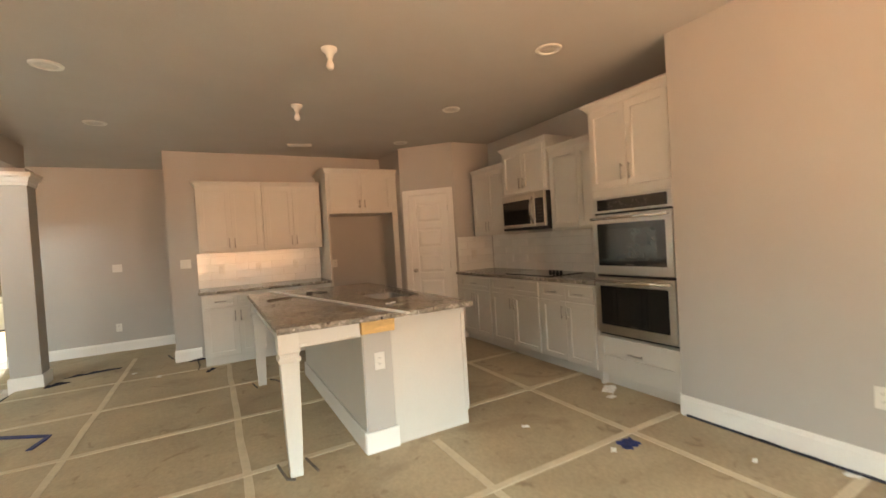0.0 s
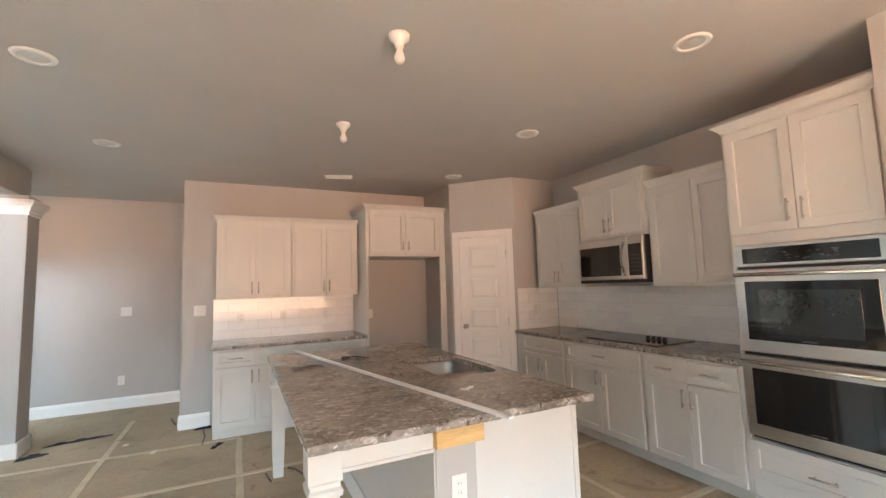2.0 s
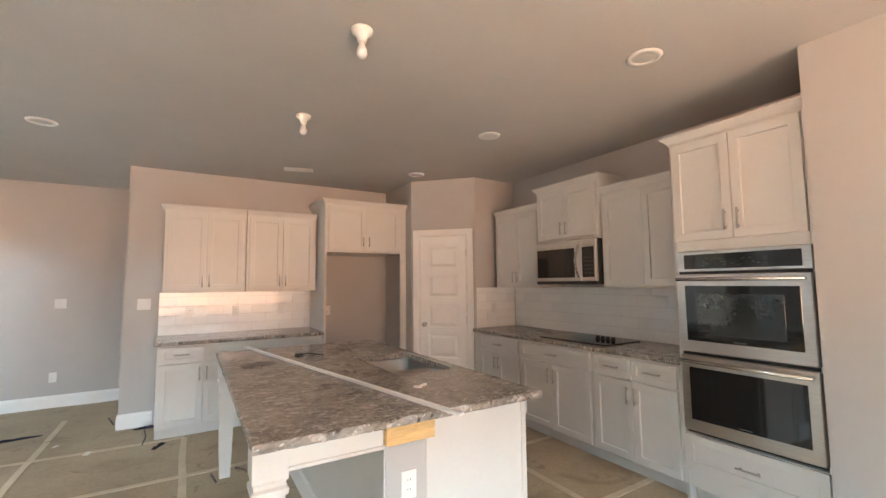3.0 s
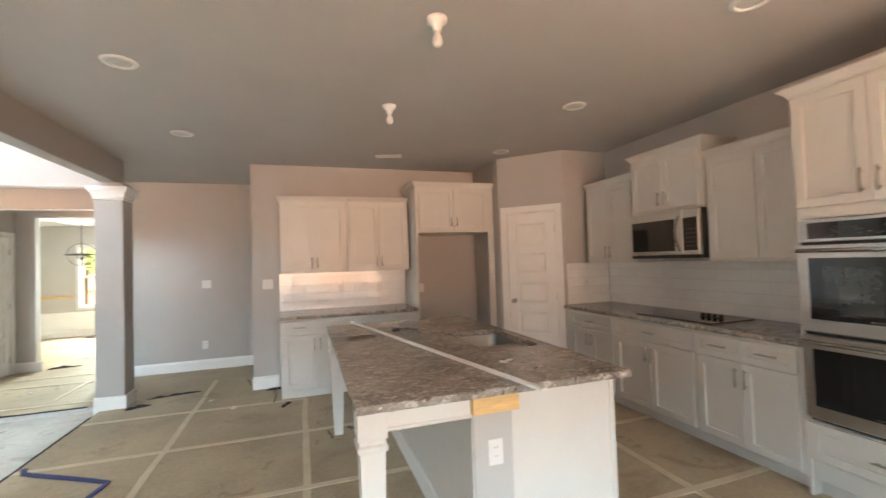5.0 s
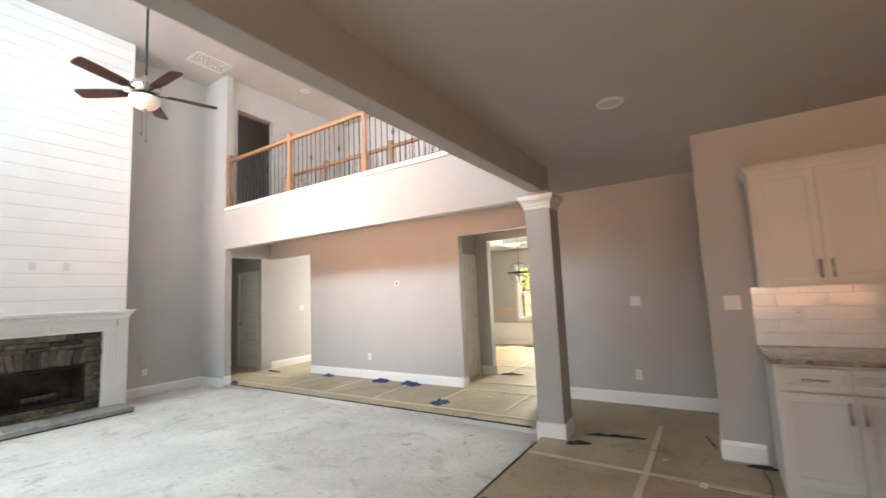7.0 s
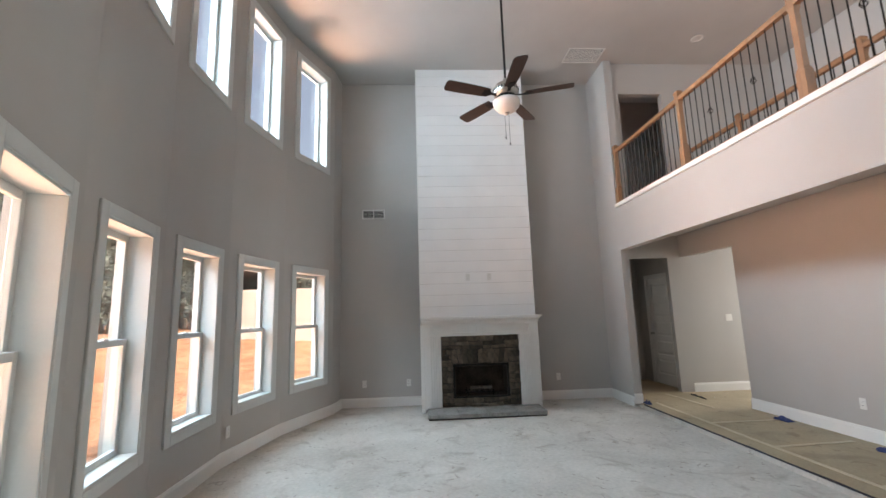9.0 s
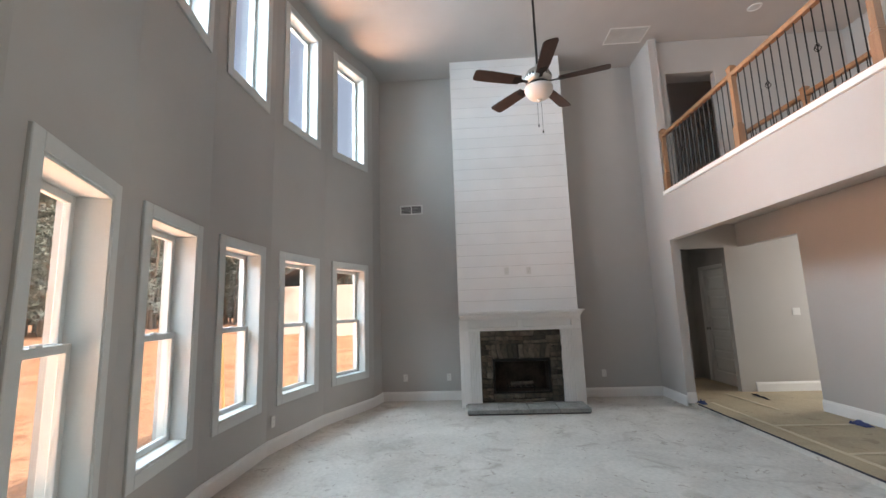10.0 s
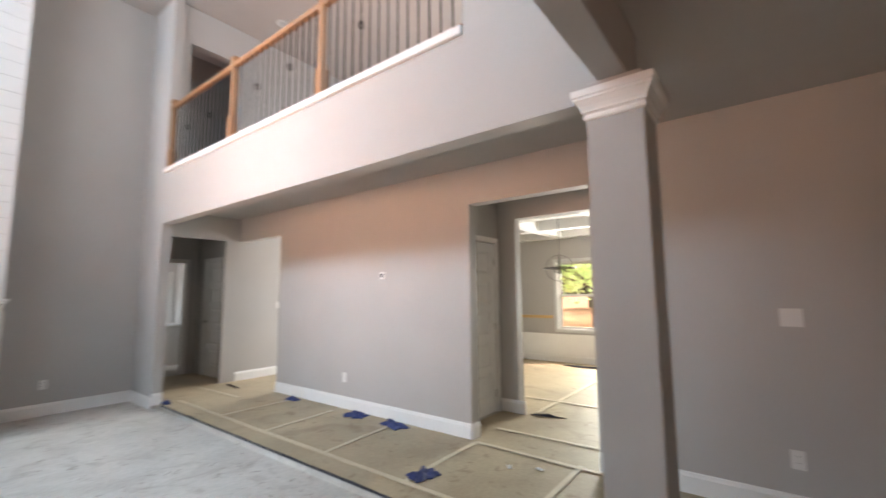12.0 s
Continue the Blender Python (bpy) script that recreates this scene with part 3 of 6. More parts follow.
# added side windows, out of view, each with stand-in lamps
for (a, b) in ADDED_EW:
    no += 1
    daylight_lamps(pose(BX0 - 0.06, YS + a, 0, 0, 0, 90), b - a, 0.72, 2.1, SIDE_SKY, SIDE_BOUNCE, 42, 96)
    window("window_%d" % (no + 5), pose(BX0 + 0.12, YS + a, 0, 0, 0, 90), b - a, 0.72, 2.1, 0.09, 1.4)
for (a, b) in DW:
    no += 1
    window("window_%d" % (no + 5), pose(-4.62 + a, 13.7, 0), b - a, 0.66, 2.08, 0.12, 1.37, casing=0.048)

stand_in_lamp(pose(-4.62 + (DW[1][0] + DW[1][1]) / 2, 13.7 + 0.25, 1.37), 0.8, 1.42, 95.0, (0.84, 0.97, 1.0))
# lamp at the added loft opening, brightening the landing walls
stand_in_lamp(pose(-1.0, 9.1, 4.7, 0, 0, -90), 1.6, 1.4, 20.0, SKY)
# lamp at the added corridor-end opening, lifting the corridor wall
stand_in_lamp(pose(-6.375, 12.2 + 0.2, 1.55), 0.75, 1.3, 60.0, SKY)

# baseboards
seg = [((XN, YN), (XN, YS)), ((1.03, YB), (1.32, YB)), ((1.03, YH), (1.03, YB)), ((-1.0, YH), (1.03, YH)), ((-5.72, YH), (-2.23, YH)),
       ((XF, 2.7), (XF, 4.06)), ((XF, 5.96), (XF, YV0)), ((XF, YV0), (-6.33, YV0)), ((-6.33, YV0), (-6.33, YV1)), ((-7.0, YH + 0.0), (-7.0, 12.2)),
       ((2.95, YB), (3.97, YB)), ((-2.52, 9.78), (-2.52, 9.85)), ((-2.52, 9.85), (-2.19, 9.85)), ((-2.23, YH), (-2.23, YH + 0.13)), ((-4.62, 13.7), (1.02, 13.7)), ((-4.62, 9.97), (-4.62, 13.7)), (eL, (XF, 2.72)), ((BX0, 2.72), eR)]
for p, q in seg:
    baseboard(p, q)
for k in range(-2, 3):
    c = [(CX + RAD / math.cos(radians(STEP / 2)) * math.sin(radians((k + s) * STEP)), CY - RAD / math.cos(radians(STEP / 2)) * math.cos(radians((k + s) * STEP))) for s in (0.5, -0.5)]
    baseboard(c[0], c[1])
baseboard((XN, YN + 0.016), (XN + 0.02, YN + 0.016))

# ---- column ----
col = thing("column", pose(-0.366, 7.374, 0), "square grey painted column with white capital and base", "column", kind="structure")
block("shaft", WALL, col, -0.131, -0.131, 0.0, 0.131, 0.131, BZ, 0.004)
bm = bmesh.new()
box(bm, -0.150, -0.150, GF + 0.001, 0.150, 0.150, 0.145)
part("base", bm, TRIM, col, "white painted plinth", 0.006)
bm = bmesh.new()
levels = [(0.137, 2.262), (0.143, 2.268), (0.143, 2.284), (0.137, 2.288), (0.139, 2.296), (0.150, 2.301), (0.150, 2.312), (0.156, 2.330), (0.170, 2.352), (0.180, 2.358), (0.180, 2.368), (0.187, 2.373), (0.187, 2.406)]
rings = [[bm.verts.new((sx * r, sy * r, z)) for sx, sy in ((-1, -1), (1, -1), (1, 1), (-1, 1))] for r, z in levels]
for a, b in zip(rings, rings[1:]):
    for i in range(4):
        bm.faces.new((a[i], a[(i + 1) % 4], b[(i + 1) % 4], b[i]))
bm.faces.new(list(reversed(rings[0])))
bm.faces.new(rings[-1])
part("capital", bm, TRIM, col, "white moulded capital")


# ---- kitchen cabinets ----
def pull(parent, x, z, upright=True, length=0.13, y=0.0):
    """A bar pull on two posts."""
    bm = bmesh.new()
    d = (0, 0, 1) if upright else (1, 0, 0)
    p = Vector((x, y - 0.030, z))
    u = Vector(d) * length / 2
    rod(bm, p - u, p + u, 0.0068, seg=8)
    for s in (-0.72, 0.72):
        rod(bm, p + u * s, p + u * s + Vector((0, 0.031, 0)), 0.0055, seg=6)
    return part("handle", bm, NICKEL, parent, "brushed nickel bar pull", smooth=True)


def shaker(name, parent, x0, x1, z0, z1, y=0.0, rail=0.055):
    """A shaker front with a recessed panel, its face at y - 0.02."""
    r = min(rail, (z1 - z0) * 0.28)
    yo, yi = y - 0.022, y - 0.007
    e = 0.0018
    def loop(a, c, g, h, yy):
        return [bm.verts.new(p) for p in ((a, yy, c), (g, yy, c), (g, yy, h), (a, yy, h))]
    bm = bmesh.new()
    back = loop(x0, z0, x1, z1, y - 0.001)
    seq = [back, loop(x0, z0, x1, z1, yo + e), loop(x0 + e, z0 + e, x1 - e, z1 - e, yo), loop(x0 + rail - e, z0 + r - e, x1 - rail + e, z1 - r + e, yo),
           loop(x0 + rail, z0 + r, x1 - rail, z1 - r, yo + e), loop(x0 + rail, z0 + r, x1 - rail, z1 - r, yi)]
    for p, q in zip(seq, seq[1:]):
        for k in range(4):
            bm.faces.new((p[k], p[(k + 1) % 4], q[(k + 1) % 4], q[k]))
    bm.faces.new(seq[-1])
    bm.faces.new(list(reversed(back)))
    bmesh.ops.recalc_face_normals(bm, faces=bm.faces[:])
    return part(name, bm, CAB, parent)


def crown(parent, w, d, z, left=True, right=True, h=0.05, out=0.035):
    """A crown moulding round the front and the free sides."""
    bm = bmesh.new()
    xl, xr = (-out if left else 0), (w + out if right else w)
    lo = [(0, -0.0), (w, -0.0), (w, d), (0, d)]
    hi = [(xl, -out), (xr, -out), (xr, d), (xl, d)]
    rings = []
    for f, zz in ((0.05, z - 0.012), (0.12, z), (0.55, z + h * 0.45), (0.92, z + h * 0.75), (1.0, z + h * 0.78), (1.0, z + h)):
        rings.append([bm.verts.new((a[0] + (b[0] - a[0]) * f + (-0.002 if a[0] == 0 and left else 0), a[1] + (b[1] - a[1]) * f - 0.002, zz)) for a, b in zip(lo, hi)])
    for a, b in zip(rings, rings[1:]):
        for i in range(4):
            bm.faces.new((a[i], a[(i + 1) % 4], b[(i + 1) % 4], b[i]))
    bm.faces.new(list(reversed(rings[0])))
    bm.faces.new(rings[-1])
    return part("crown", bm, CAB, parent)


def upper_cabinet(m, w, d, h, label, free=(True, True), handles=True, group="upper cabinets"):
    ob = thing("upper_cabinet", m, label, "cabinet", group)
    block("body", CAB, ob, 0, 0.002, 0, w, d, h, 0.002)
    mid = w / 2
    for i, (a, b) in enumerate(((0.028, mid - 0.002), (mid + 0.002, w - 0.028))):
        dr = shaker("door", ob, a, b, 0.025, h - 0.03, 0.0)
        if handles:
            pull(dr, (b - 0.03) if i == 0 else (a + 0.03), 0.12, True, 0.13, -0.02)
    crown(ob, w, d, h, *free)
    return ob


def base_cabinet(m, w, label, drawers, d=0.60, group="base cabinets", top=0.885):
    ob = thing("base_cabinet", m, label, "cabinet", group)
    block("body", CAB, ob, 0, 0.002, 0.11, w, d, top, 0.002)
    block("toe_kick", CAB, ob, 0.0, 0.075, 0.003, w, d, 0.112, 0.002)
    mid = w / 2
    n = drawers
    for i in range(n):
        a, b = 0.02 + (w - 0.04) * i / n + (0.002 if i else 0), 0.02 + (w - 0.04) * (i + 1) / n - 0.002
        dr = shaker("drawer_front", ob, a, b, top - 0.165, top - 0.02, 0.0, 0.04)
        pull(dr, (a + b) / 2, top - 0.092, False, 0.13, -0.012)
    for i, (a, b) in enumerate(((0.02, mid - 0.002), (mid + 0.002, w - 0.02))):
        dr = shaker("door", ob, a, b, 0.125, top - 0.18, 0.0)
        pull(dr, (b - 0.03) if i == 0 else (a + 0.03), top - 0.28, True, 0.13, -0.02)
    return ob


def rough_top(name, x0, y0, x1, y1, z0, z1, free, label, hole=None):
    """A granite slab with a chipped, rock-faced edge on its free sides; an oval-cornered hole for a sink."""
    ob_bm = bmesh.new()
    pts = []
    step = 0.02
    def side(p, q, out):
        n = max(2, int(math.hypot(q[0] - p[0], q[1] - p[1]) / step))
        for i in range(n):
            pts.append((p[0] + (q[0] - p[0]) * i / n, p[1] + (q[1] - p[1]) * i / n, out))
    side((x0, y0), (x1, y0), (0, -1) if "s" in free else None)
    side((x1, y0), (x1, y1), (1, 0) if "e" in free else None)
    side((x1, y1), (x0, y1), (0, 1) if "n" in free else None)
    side((x0, y1), (x0, y0), (-1, 0) if "w" in free else None)
    rings = []
    for lv, (f, inset) in enumerate(((0.0, 0.006), (0.25, 0.001), (0.55, -0.001), (0.85, 0.001), (1.0, 0.005))):
        ring = []
        z = z0 + (z1 - z0) * f
        for i, (x, y, o) in enumerate(pts):
            if o:
                r = 0.009 * noise.noise((x * 31, y * 31, lv * 1.7)) + 0.004 * noise.noise((x * 90, y * 90, lv * 3.1)) - inset
                ring.append(ob_bm.verts.new((x + o[0] * r, y + o[1] * r, z)))
            else:
                ring.append(ob_bm.verts.new((x, y, z)))
        rings.append(ring)
    n = len(pts)
    for a, b in zip(rings, rings[1:]):
        for i in range(n):
            ob_bm.faces.new((a[i], a[(i + 1) % n], b[(i + 1) % n], b[i]))
    if hole:
        hx0, hy0, hx1, hy1 = hole
        for ring, flip in ((rings[0], True), (rings[-1], False)):
            z = z0 if flip else z1
            inner = []
            for i, (x, y, o) in enumerate(pts):
                cx, cy = (hx0 + hx1) / 2, (hy0 + hy1) / 2
                dx, dy = (x - cx), (y - cy)
                k = ((abs(dx) / ((hx1 - hx0) / 2)) ** 8 + (abs(dy) / ((hy1 - hy0) / 2)) ** 8) ** (-1 / 8)
                inner.append(ob_bm.verts.new((cx + dx * k, cy + dy * k, z)))
            for i in range(n):
                j = (i + 1) % n
                f = (ring[i], ring[j], inner[j], inner[i])
                ob_bm.faces.new(tuple(reversed(f)) if flip else f)
            if flip:
                low = inner
        for i in range(n):
            j = (i + 1) % n
            ob_bm.faces.new((low[j], low[i], inner[i], inner[j]))
    else:
        ob_bm.faces.new(list(reversed(rings[0])))
        ob_bm.faces.new(rings[-1])
    return tagged(part(name, ob_bm, GRANITE), label, "countertop")


# back wall run
BF = 6.72                       # front of the deep units
base_cabinet(pose(1.37, BF + 0.02, 0), 0.765, "light grey shaker base cabinet with two doors and two drawers", 2)
base_cabinet(pose(2.136, BF + 0.02, 0), 0.79, "light grey shaker base cabinet beside the refrigerator recess", 2)
rough_top("countertop", 1.345, 6.69, 2.925, YB - 0.013, 0.887, 0.922, "sw", "speckled brown granite countertop with rough chiselled edge")
upper_cabinet(pose(1.375, 7.03, 1.385), 0.762, 0.335, 0.865, "light grey shaker wall cabinet with two doors", (True, False))
upper_cabinet(pose(2.143, 7.03, 1.385), 0.765, 0.335, 0.865, "light grey shaker wall cabinet beside the tall panel", (False, False))
fr = thing("fridge_cabinet", pose(2.93, BF, 0), "light grey shaker cabinet bridging the empty refrigerator recess", "cabinet")
block("side_panel", CAB, fr, 0.0, 0.0, 0.003, 0.025, 0.645, 2.40, 0.002)
block("side_panel", CAB, fr, 0.955, 0.0, 0.003, 1.035, 0.03, 2.40, 0.002)
block("body", CAB, fr, 0.026, 0.002, 1.83, 0.955, 0.63, 2.40, 0.002)
for i, (a, b) in enumerate(((0.04, 0.488), (0.492, 0.94))):
    d = shaker("door", fr, a, b, 1.85, 2.37, 0.0)
    pull(d, b - 0.035 if i == 0 else a + 0.035, 1.96, True, 0.11, -0.02)
crown(fr, 1.035, 0.64, 2.40, True, False, 0.055, 0.04)

# oven wall run: local x runs towards the camera
RF = 4.50
R = lambda y, z=0.0, x=RF: pose(x, y, z, 0, 0, -90)
base_cabinet(R(5.885), 0.70, "light grey shaker base cabinet in the corner", 1, 0.63)
base_cabinet(R(5.184), 0.885, "light grey shaker base cabinet under the cooktop", 1, 0.63)
base_cabinet(R(4.298), 0.73, "light grey shaker base cabinet beside the ovens", 2, 0.63)
block("filler_strip", CAB, None, 4.502, 5.886, 0.0, 5.13, 5.985, 0.885, 0.001)
tagged(bpy.data.objects["filler_strip"], "light grey corner filler beside the base cabinet", "cabinet filler")
rough_top("countertop", 4.475, 3.572, XR - 0.013, 5.986, 0.887, 0.922, "w", "long speckled brown granite countertop with rough edge")
upper_cabinet(R(5.93, 1.40, 4.80), 0.76, 0.345, 0.86, "light grey shaker wall cabinet in the corner", (False, False))
upper_cabinet(R(5.168, 1.86, 4.76), 0.775, 0.385, 0.54, "light grey raised wall cabinet above the microwave", (True, True))
upper_cabinet(R(4.392, 1.40, 4.80), 0.815, 0.345, 0.865, "light grey shaker wall cabinet without handles", (False, False), False)

tall = thing("oven_cabinet", R(3.568), "tall light grey shaker cabinet housing the double oven", "cabinet")
TW = 0.772
block("side_panel", CAB, tall, 0.0, 0.0, 0.003, 0.022, 0.635, 2.42, 0.002)
block("side_panel", CAB, tall, TW - 0.022, 0.0, 0.003, TW, 0.635, 2.42, 0.002)
block("upper_box", CAB, tall, 0.022, 0.003, 1.655, TW - 0.022, 0.63, 2.42, 0.002)
block("back_panel", CAB, tall, 0.022, 0.60, 0.48, TW - 0.022, 0.63, 1.655, 0)
block("lower_box", CAB, tall, 0.022, 0.003, 0.11, TW - 0.022, 0.63, 0.455, 0.002)
block("toe_kick", CAB, tall, 0.022, 0.075, 0.003, TW - 0.022, 0.63, 0.11, 0.002)
for i, (a, b) in enumerate(((0.022, TW / 2 - 0.002), (TW / 2 + 0.002, TW - 0.022))):
    d = shaker("door", tall, a, b, 1.725, 2.39, 0.0)
    pull(d, b - 0.035 if i == 0 else a + 0.035, 1.84, True, 0.13, -0.02)
d = shaker("drawer_front", tall, 0.015, TW - 0.015, 0.235, 0.45, 0.0, 0.05)
pull(d, TW / 2, 0.335, False, 0.13, -0.014)
crown(tall, TW, 0.63, 2.42, True, False, 0.05, 0.045)


def oven():
    ob = thing("double_oven", R(3.568), "stainless steel double wall oven with dark glass doors", "oven")
    a, b = 0.030, TW - 0.012
    block("chassis", BLACK, ob, 0.03, -0.004, 0.475, TW - 0.03, 0.55, 1.645, 0.002)
    block("fascia", STEEL, ob, a, -0.022, 1.520, b, -0.002, 1.652, 0.004)
    cp = block("control_panel", BLACKG, ob, a + 0.045, -0.025, 1.537, b - 0.045, -0.0215, 1.632, 0.002)
    random.seed(5)
    for i in range(26):
        x, z = a + 0.16 + 0.36 * random.random(), 1.552 + 0.05 * random.random()
        block("key_mark", PRINT, cp, x, -0.0256, z, x + 0.012 + 0.01 * random.random(), -0.0249, z + 0.004, 0)
    for z0, z1, glass in ((0.995, 1.502, DARKG), (0.488, 0.972, BLACKG)):
        dr = block("oven_door", STEEL, ob, a, -0.045, z0, b, -0.006, z1, 0.006)
        block("window_glass", BLACKG, dr, a + 0.055, -0.0485, z0 + 0.075, b - 0.055, -0.0445, z1 - 0.075, 0.002)
        block("inner_window", glass, dr, a + 0.13, -0.0495, z0 + 0.12, b - 0.13, -0.0483, z1 - 0.125, 0.001)
        bm = bmesh.new()
        rod(bm, (a + 0.02, -0.085, z1 - 0.032), (b - 0.02, -0.085, z1 - 0.032), 0.012, seg=12)
        for x in (a + 0.03, b - 0.03):
            rod(bm, (x, -0.085, z1 - 0.032), (x, -0.044, z1 - 0.032), 0.009, seg=8)
        part("handle", bm, CHROME, dr, "polished steel bar handle", smooth=True)
        block("badge", PRINT, dr, (a + b) / 2 - 0.035, -0.0490, z0 + 0.084, (a + b) / 2 + 0.035, -0.0480, z0 + 0.092, 0)
    block("vent_trim", BLACK, ob, a + 0.01, -0.012, 0.468, b - 0.01, -0.001, 0.484, 0.001)


oven()


def microwave():
    ob = thing("microwave", R(5.165, 1.435, 4.74), "stainless steel over-range microwave with black window", "microwave")
    w, h = 0.765, 0.42
    block("case", BLACK, ob, 0.0, 0.012, 0.0, w, 0.40, h, 0.004)
    dr = block("door", STEEL, ob, 0.002, -0.022, 0.03, 0.60, 0.011, h - 0.002, 0.006)
    block("door_window", BLACKG, dr, 0.03, -0.0255, 0.065, 0.52, -0.0215, h - 0.075, 0.004)
    bm = bmesh.new()
    for i in range(8):
        s, e = i / 8, (i + 1) / 8
        f = lambda t: Vector((0.565, -0.024 - 0.045 * math.sin(math.pi * t), 0.065 + 0.30 * t))
        rod(bm, f(s), f(e), 0.011, seg=8)
    part("handle", bm, CHROME, dr, "curved polished handle", smooth=True)
    block("control_panel", STEEL, ob, 0.603, -0.022, 0.03, w - 0.002, 0.011, h - 0.002, 0.006)
    pad = block("keypad", BLACKG, ob, 0.608, -0.0255, 0.065, w - 0.022, -0.0215, h - 0.075, 0.003)
    for i in range(4):
        for j in range(5):
            block("key_mark", PRINT, pad, 0.637 + i * 0.026, -0.0260, 0.10 + j * 0.036, 0.651 + i * 0.026, -0.0252, 0.106 + j * 0.036, 0)
    block("bottom_vent", BLACK, ob, 0.002, -0.015, 0.003, w - 0.002, 0.011, 0.028, 0.003)


microwave()
ck = thing("cooktop", pose(4.83, 4.62, 0.922), "black glass cooktop set in the granite", "cooktop")
block("glass_top", BLACKG, ck, -0.24, -0.38, 0.0005, 0.24, 0.38, 0.008, 0.003)
for i in range(4):
    bm = bmesh.new()
    lathe(bm, [(0.022, 0.0), (0.022, 0.004), (0.018, 0.006), (0.016, 0.028), (0.013, 0.03)], 14)
    k = part("knob", bm, BLACK, ck, "black control knob", smooth=False)
    k.location = (0.05, -0.24 + 0.055 * i, 0.0085)

# ---- island ----
IX0, IX1, IY0, IY1 = 1.815, 3.14, 3.49, 5.78
isl = thing("kitchen_island", pose(0, 0, 0), "island with grey half wall, painted end panel and tapered legs", "island")
block("half_wall", WALL, isl, 2.345, 3.60, 0.0, 2.54, 5.68, 0.885, 0.004)
# added sheet in a paler colour, making the half wall's west face brighter
block("back_panel", CAB, isl, 2.339, 3.606, 0.003, 2.3445, 5.675, 0.884, 0.001, "paler panel added under the overhang to brighten the half wall")
block("end_panel", CAB, isl, 2.541, 3.605, 0.0, 3.115, 3.625, 0.885, 0.002)
block("end_panel", CAB, isl, 2.541, 5.655, 0.0, 3.115, 5.675, 0.885, 0.002)
block("front_frame", CAB, isl, 3.095, 3.60, 0.11, 3.125, 5.675, 0.885, 0.002)
block("toe_board", CAB, isl, 3.04, 3.626, 0.003, 3.05, 5.654, 0.11, 0.001)
for i in range(5):
    d = shaker("door", isl, 0.003, 0.40, 0.125, 0.87, 0.0)
    d.matrix_basis = pose(3.126, 3.63 + 0.405 * i, 0, 0, 0, 90)
    pull(d, 0.36, 0.72, True, 0.13, -0.02)
bm = bmesh.new()
box(bm, 2.325, 3.582, 0.003, 2.556, 3.598, 0.145)
box(bm, 2.321, 3.600, 0.003, 2.3385, 5.68, 0.145)
part("base_trim", bm, TRIM, isl, "white baseboard round the half wall", 0.004)
block("blocking", PINE, isl, 2.322, 3.535, 0.80, 2.548, 3.597, 0.884, 0.002, "bare yellow pine blocking")
block("apron", CAB, isl, 1.945, 3.565, 0.785, 2.321, 3.59, 0.885, 0.003)
block("apron", CAB, isl, 1.860, 3.69, 0.785, 1.885, 5.56, 0.885, 0.003)
block("apron_bead", CAB, isl, 1.945, 3.558, 0.785, 2.321, 3.566, 0.80, 0.002)
block("apron_bead", CAB, isl, 1.852, 3.69, 0.785, 1.861, 5.56, 0.80, 0.002)


def leg(x, y):
    bm = bmesh.new()
    prof = [(0.036, 0.003), (0.038, 0.045), (0.036, 0.05), (0.043, 0.20), (0.052, 0.66), (0.054, 0.70), (0.062, 0.705), (0.064, 0.725), (0.055, 0.735), (0.055, 0.75), (0.062, 0.76), (0.062, 0.885)]
    rr = [[bm.verts.new((sx * r, sy * r, z)) for sx, sy in ((-1, -1), (1, -1), (1, 1), (-1, 1))] for r, z in prof]
    for a, b in zip(rr, rr[1:]):
        for i in range(4):
            bm.faces.new((a[i], a[(i + 1) % 4], b[(i + 1) % 4], b[i]))
    bm.faces.new(list(reversed(rr[0])))
    bm.faces.new(rr[-1])
    ob = part("leg", bm, CAB, isl)
    ob.location = (x, y, 0)


leg(1.888, 3.628)
leg(1.888, 5.622)
SK = (2.68, 4.19, 3.07, 4.90)
rough_top("island_countertop", IX0, IY0, IX1, IY1, 0.887, 0.922, "nesw", "large speckled brown granite island top with rough chiselled edge", SK)


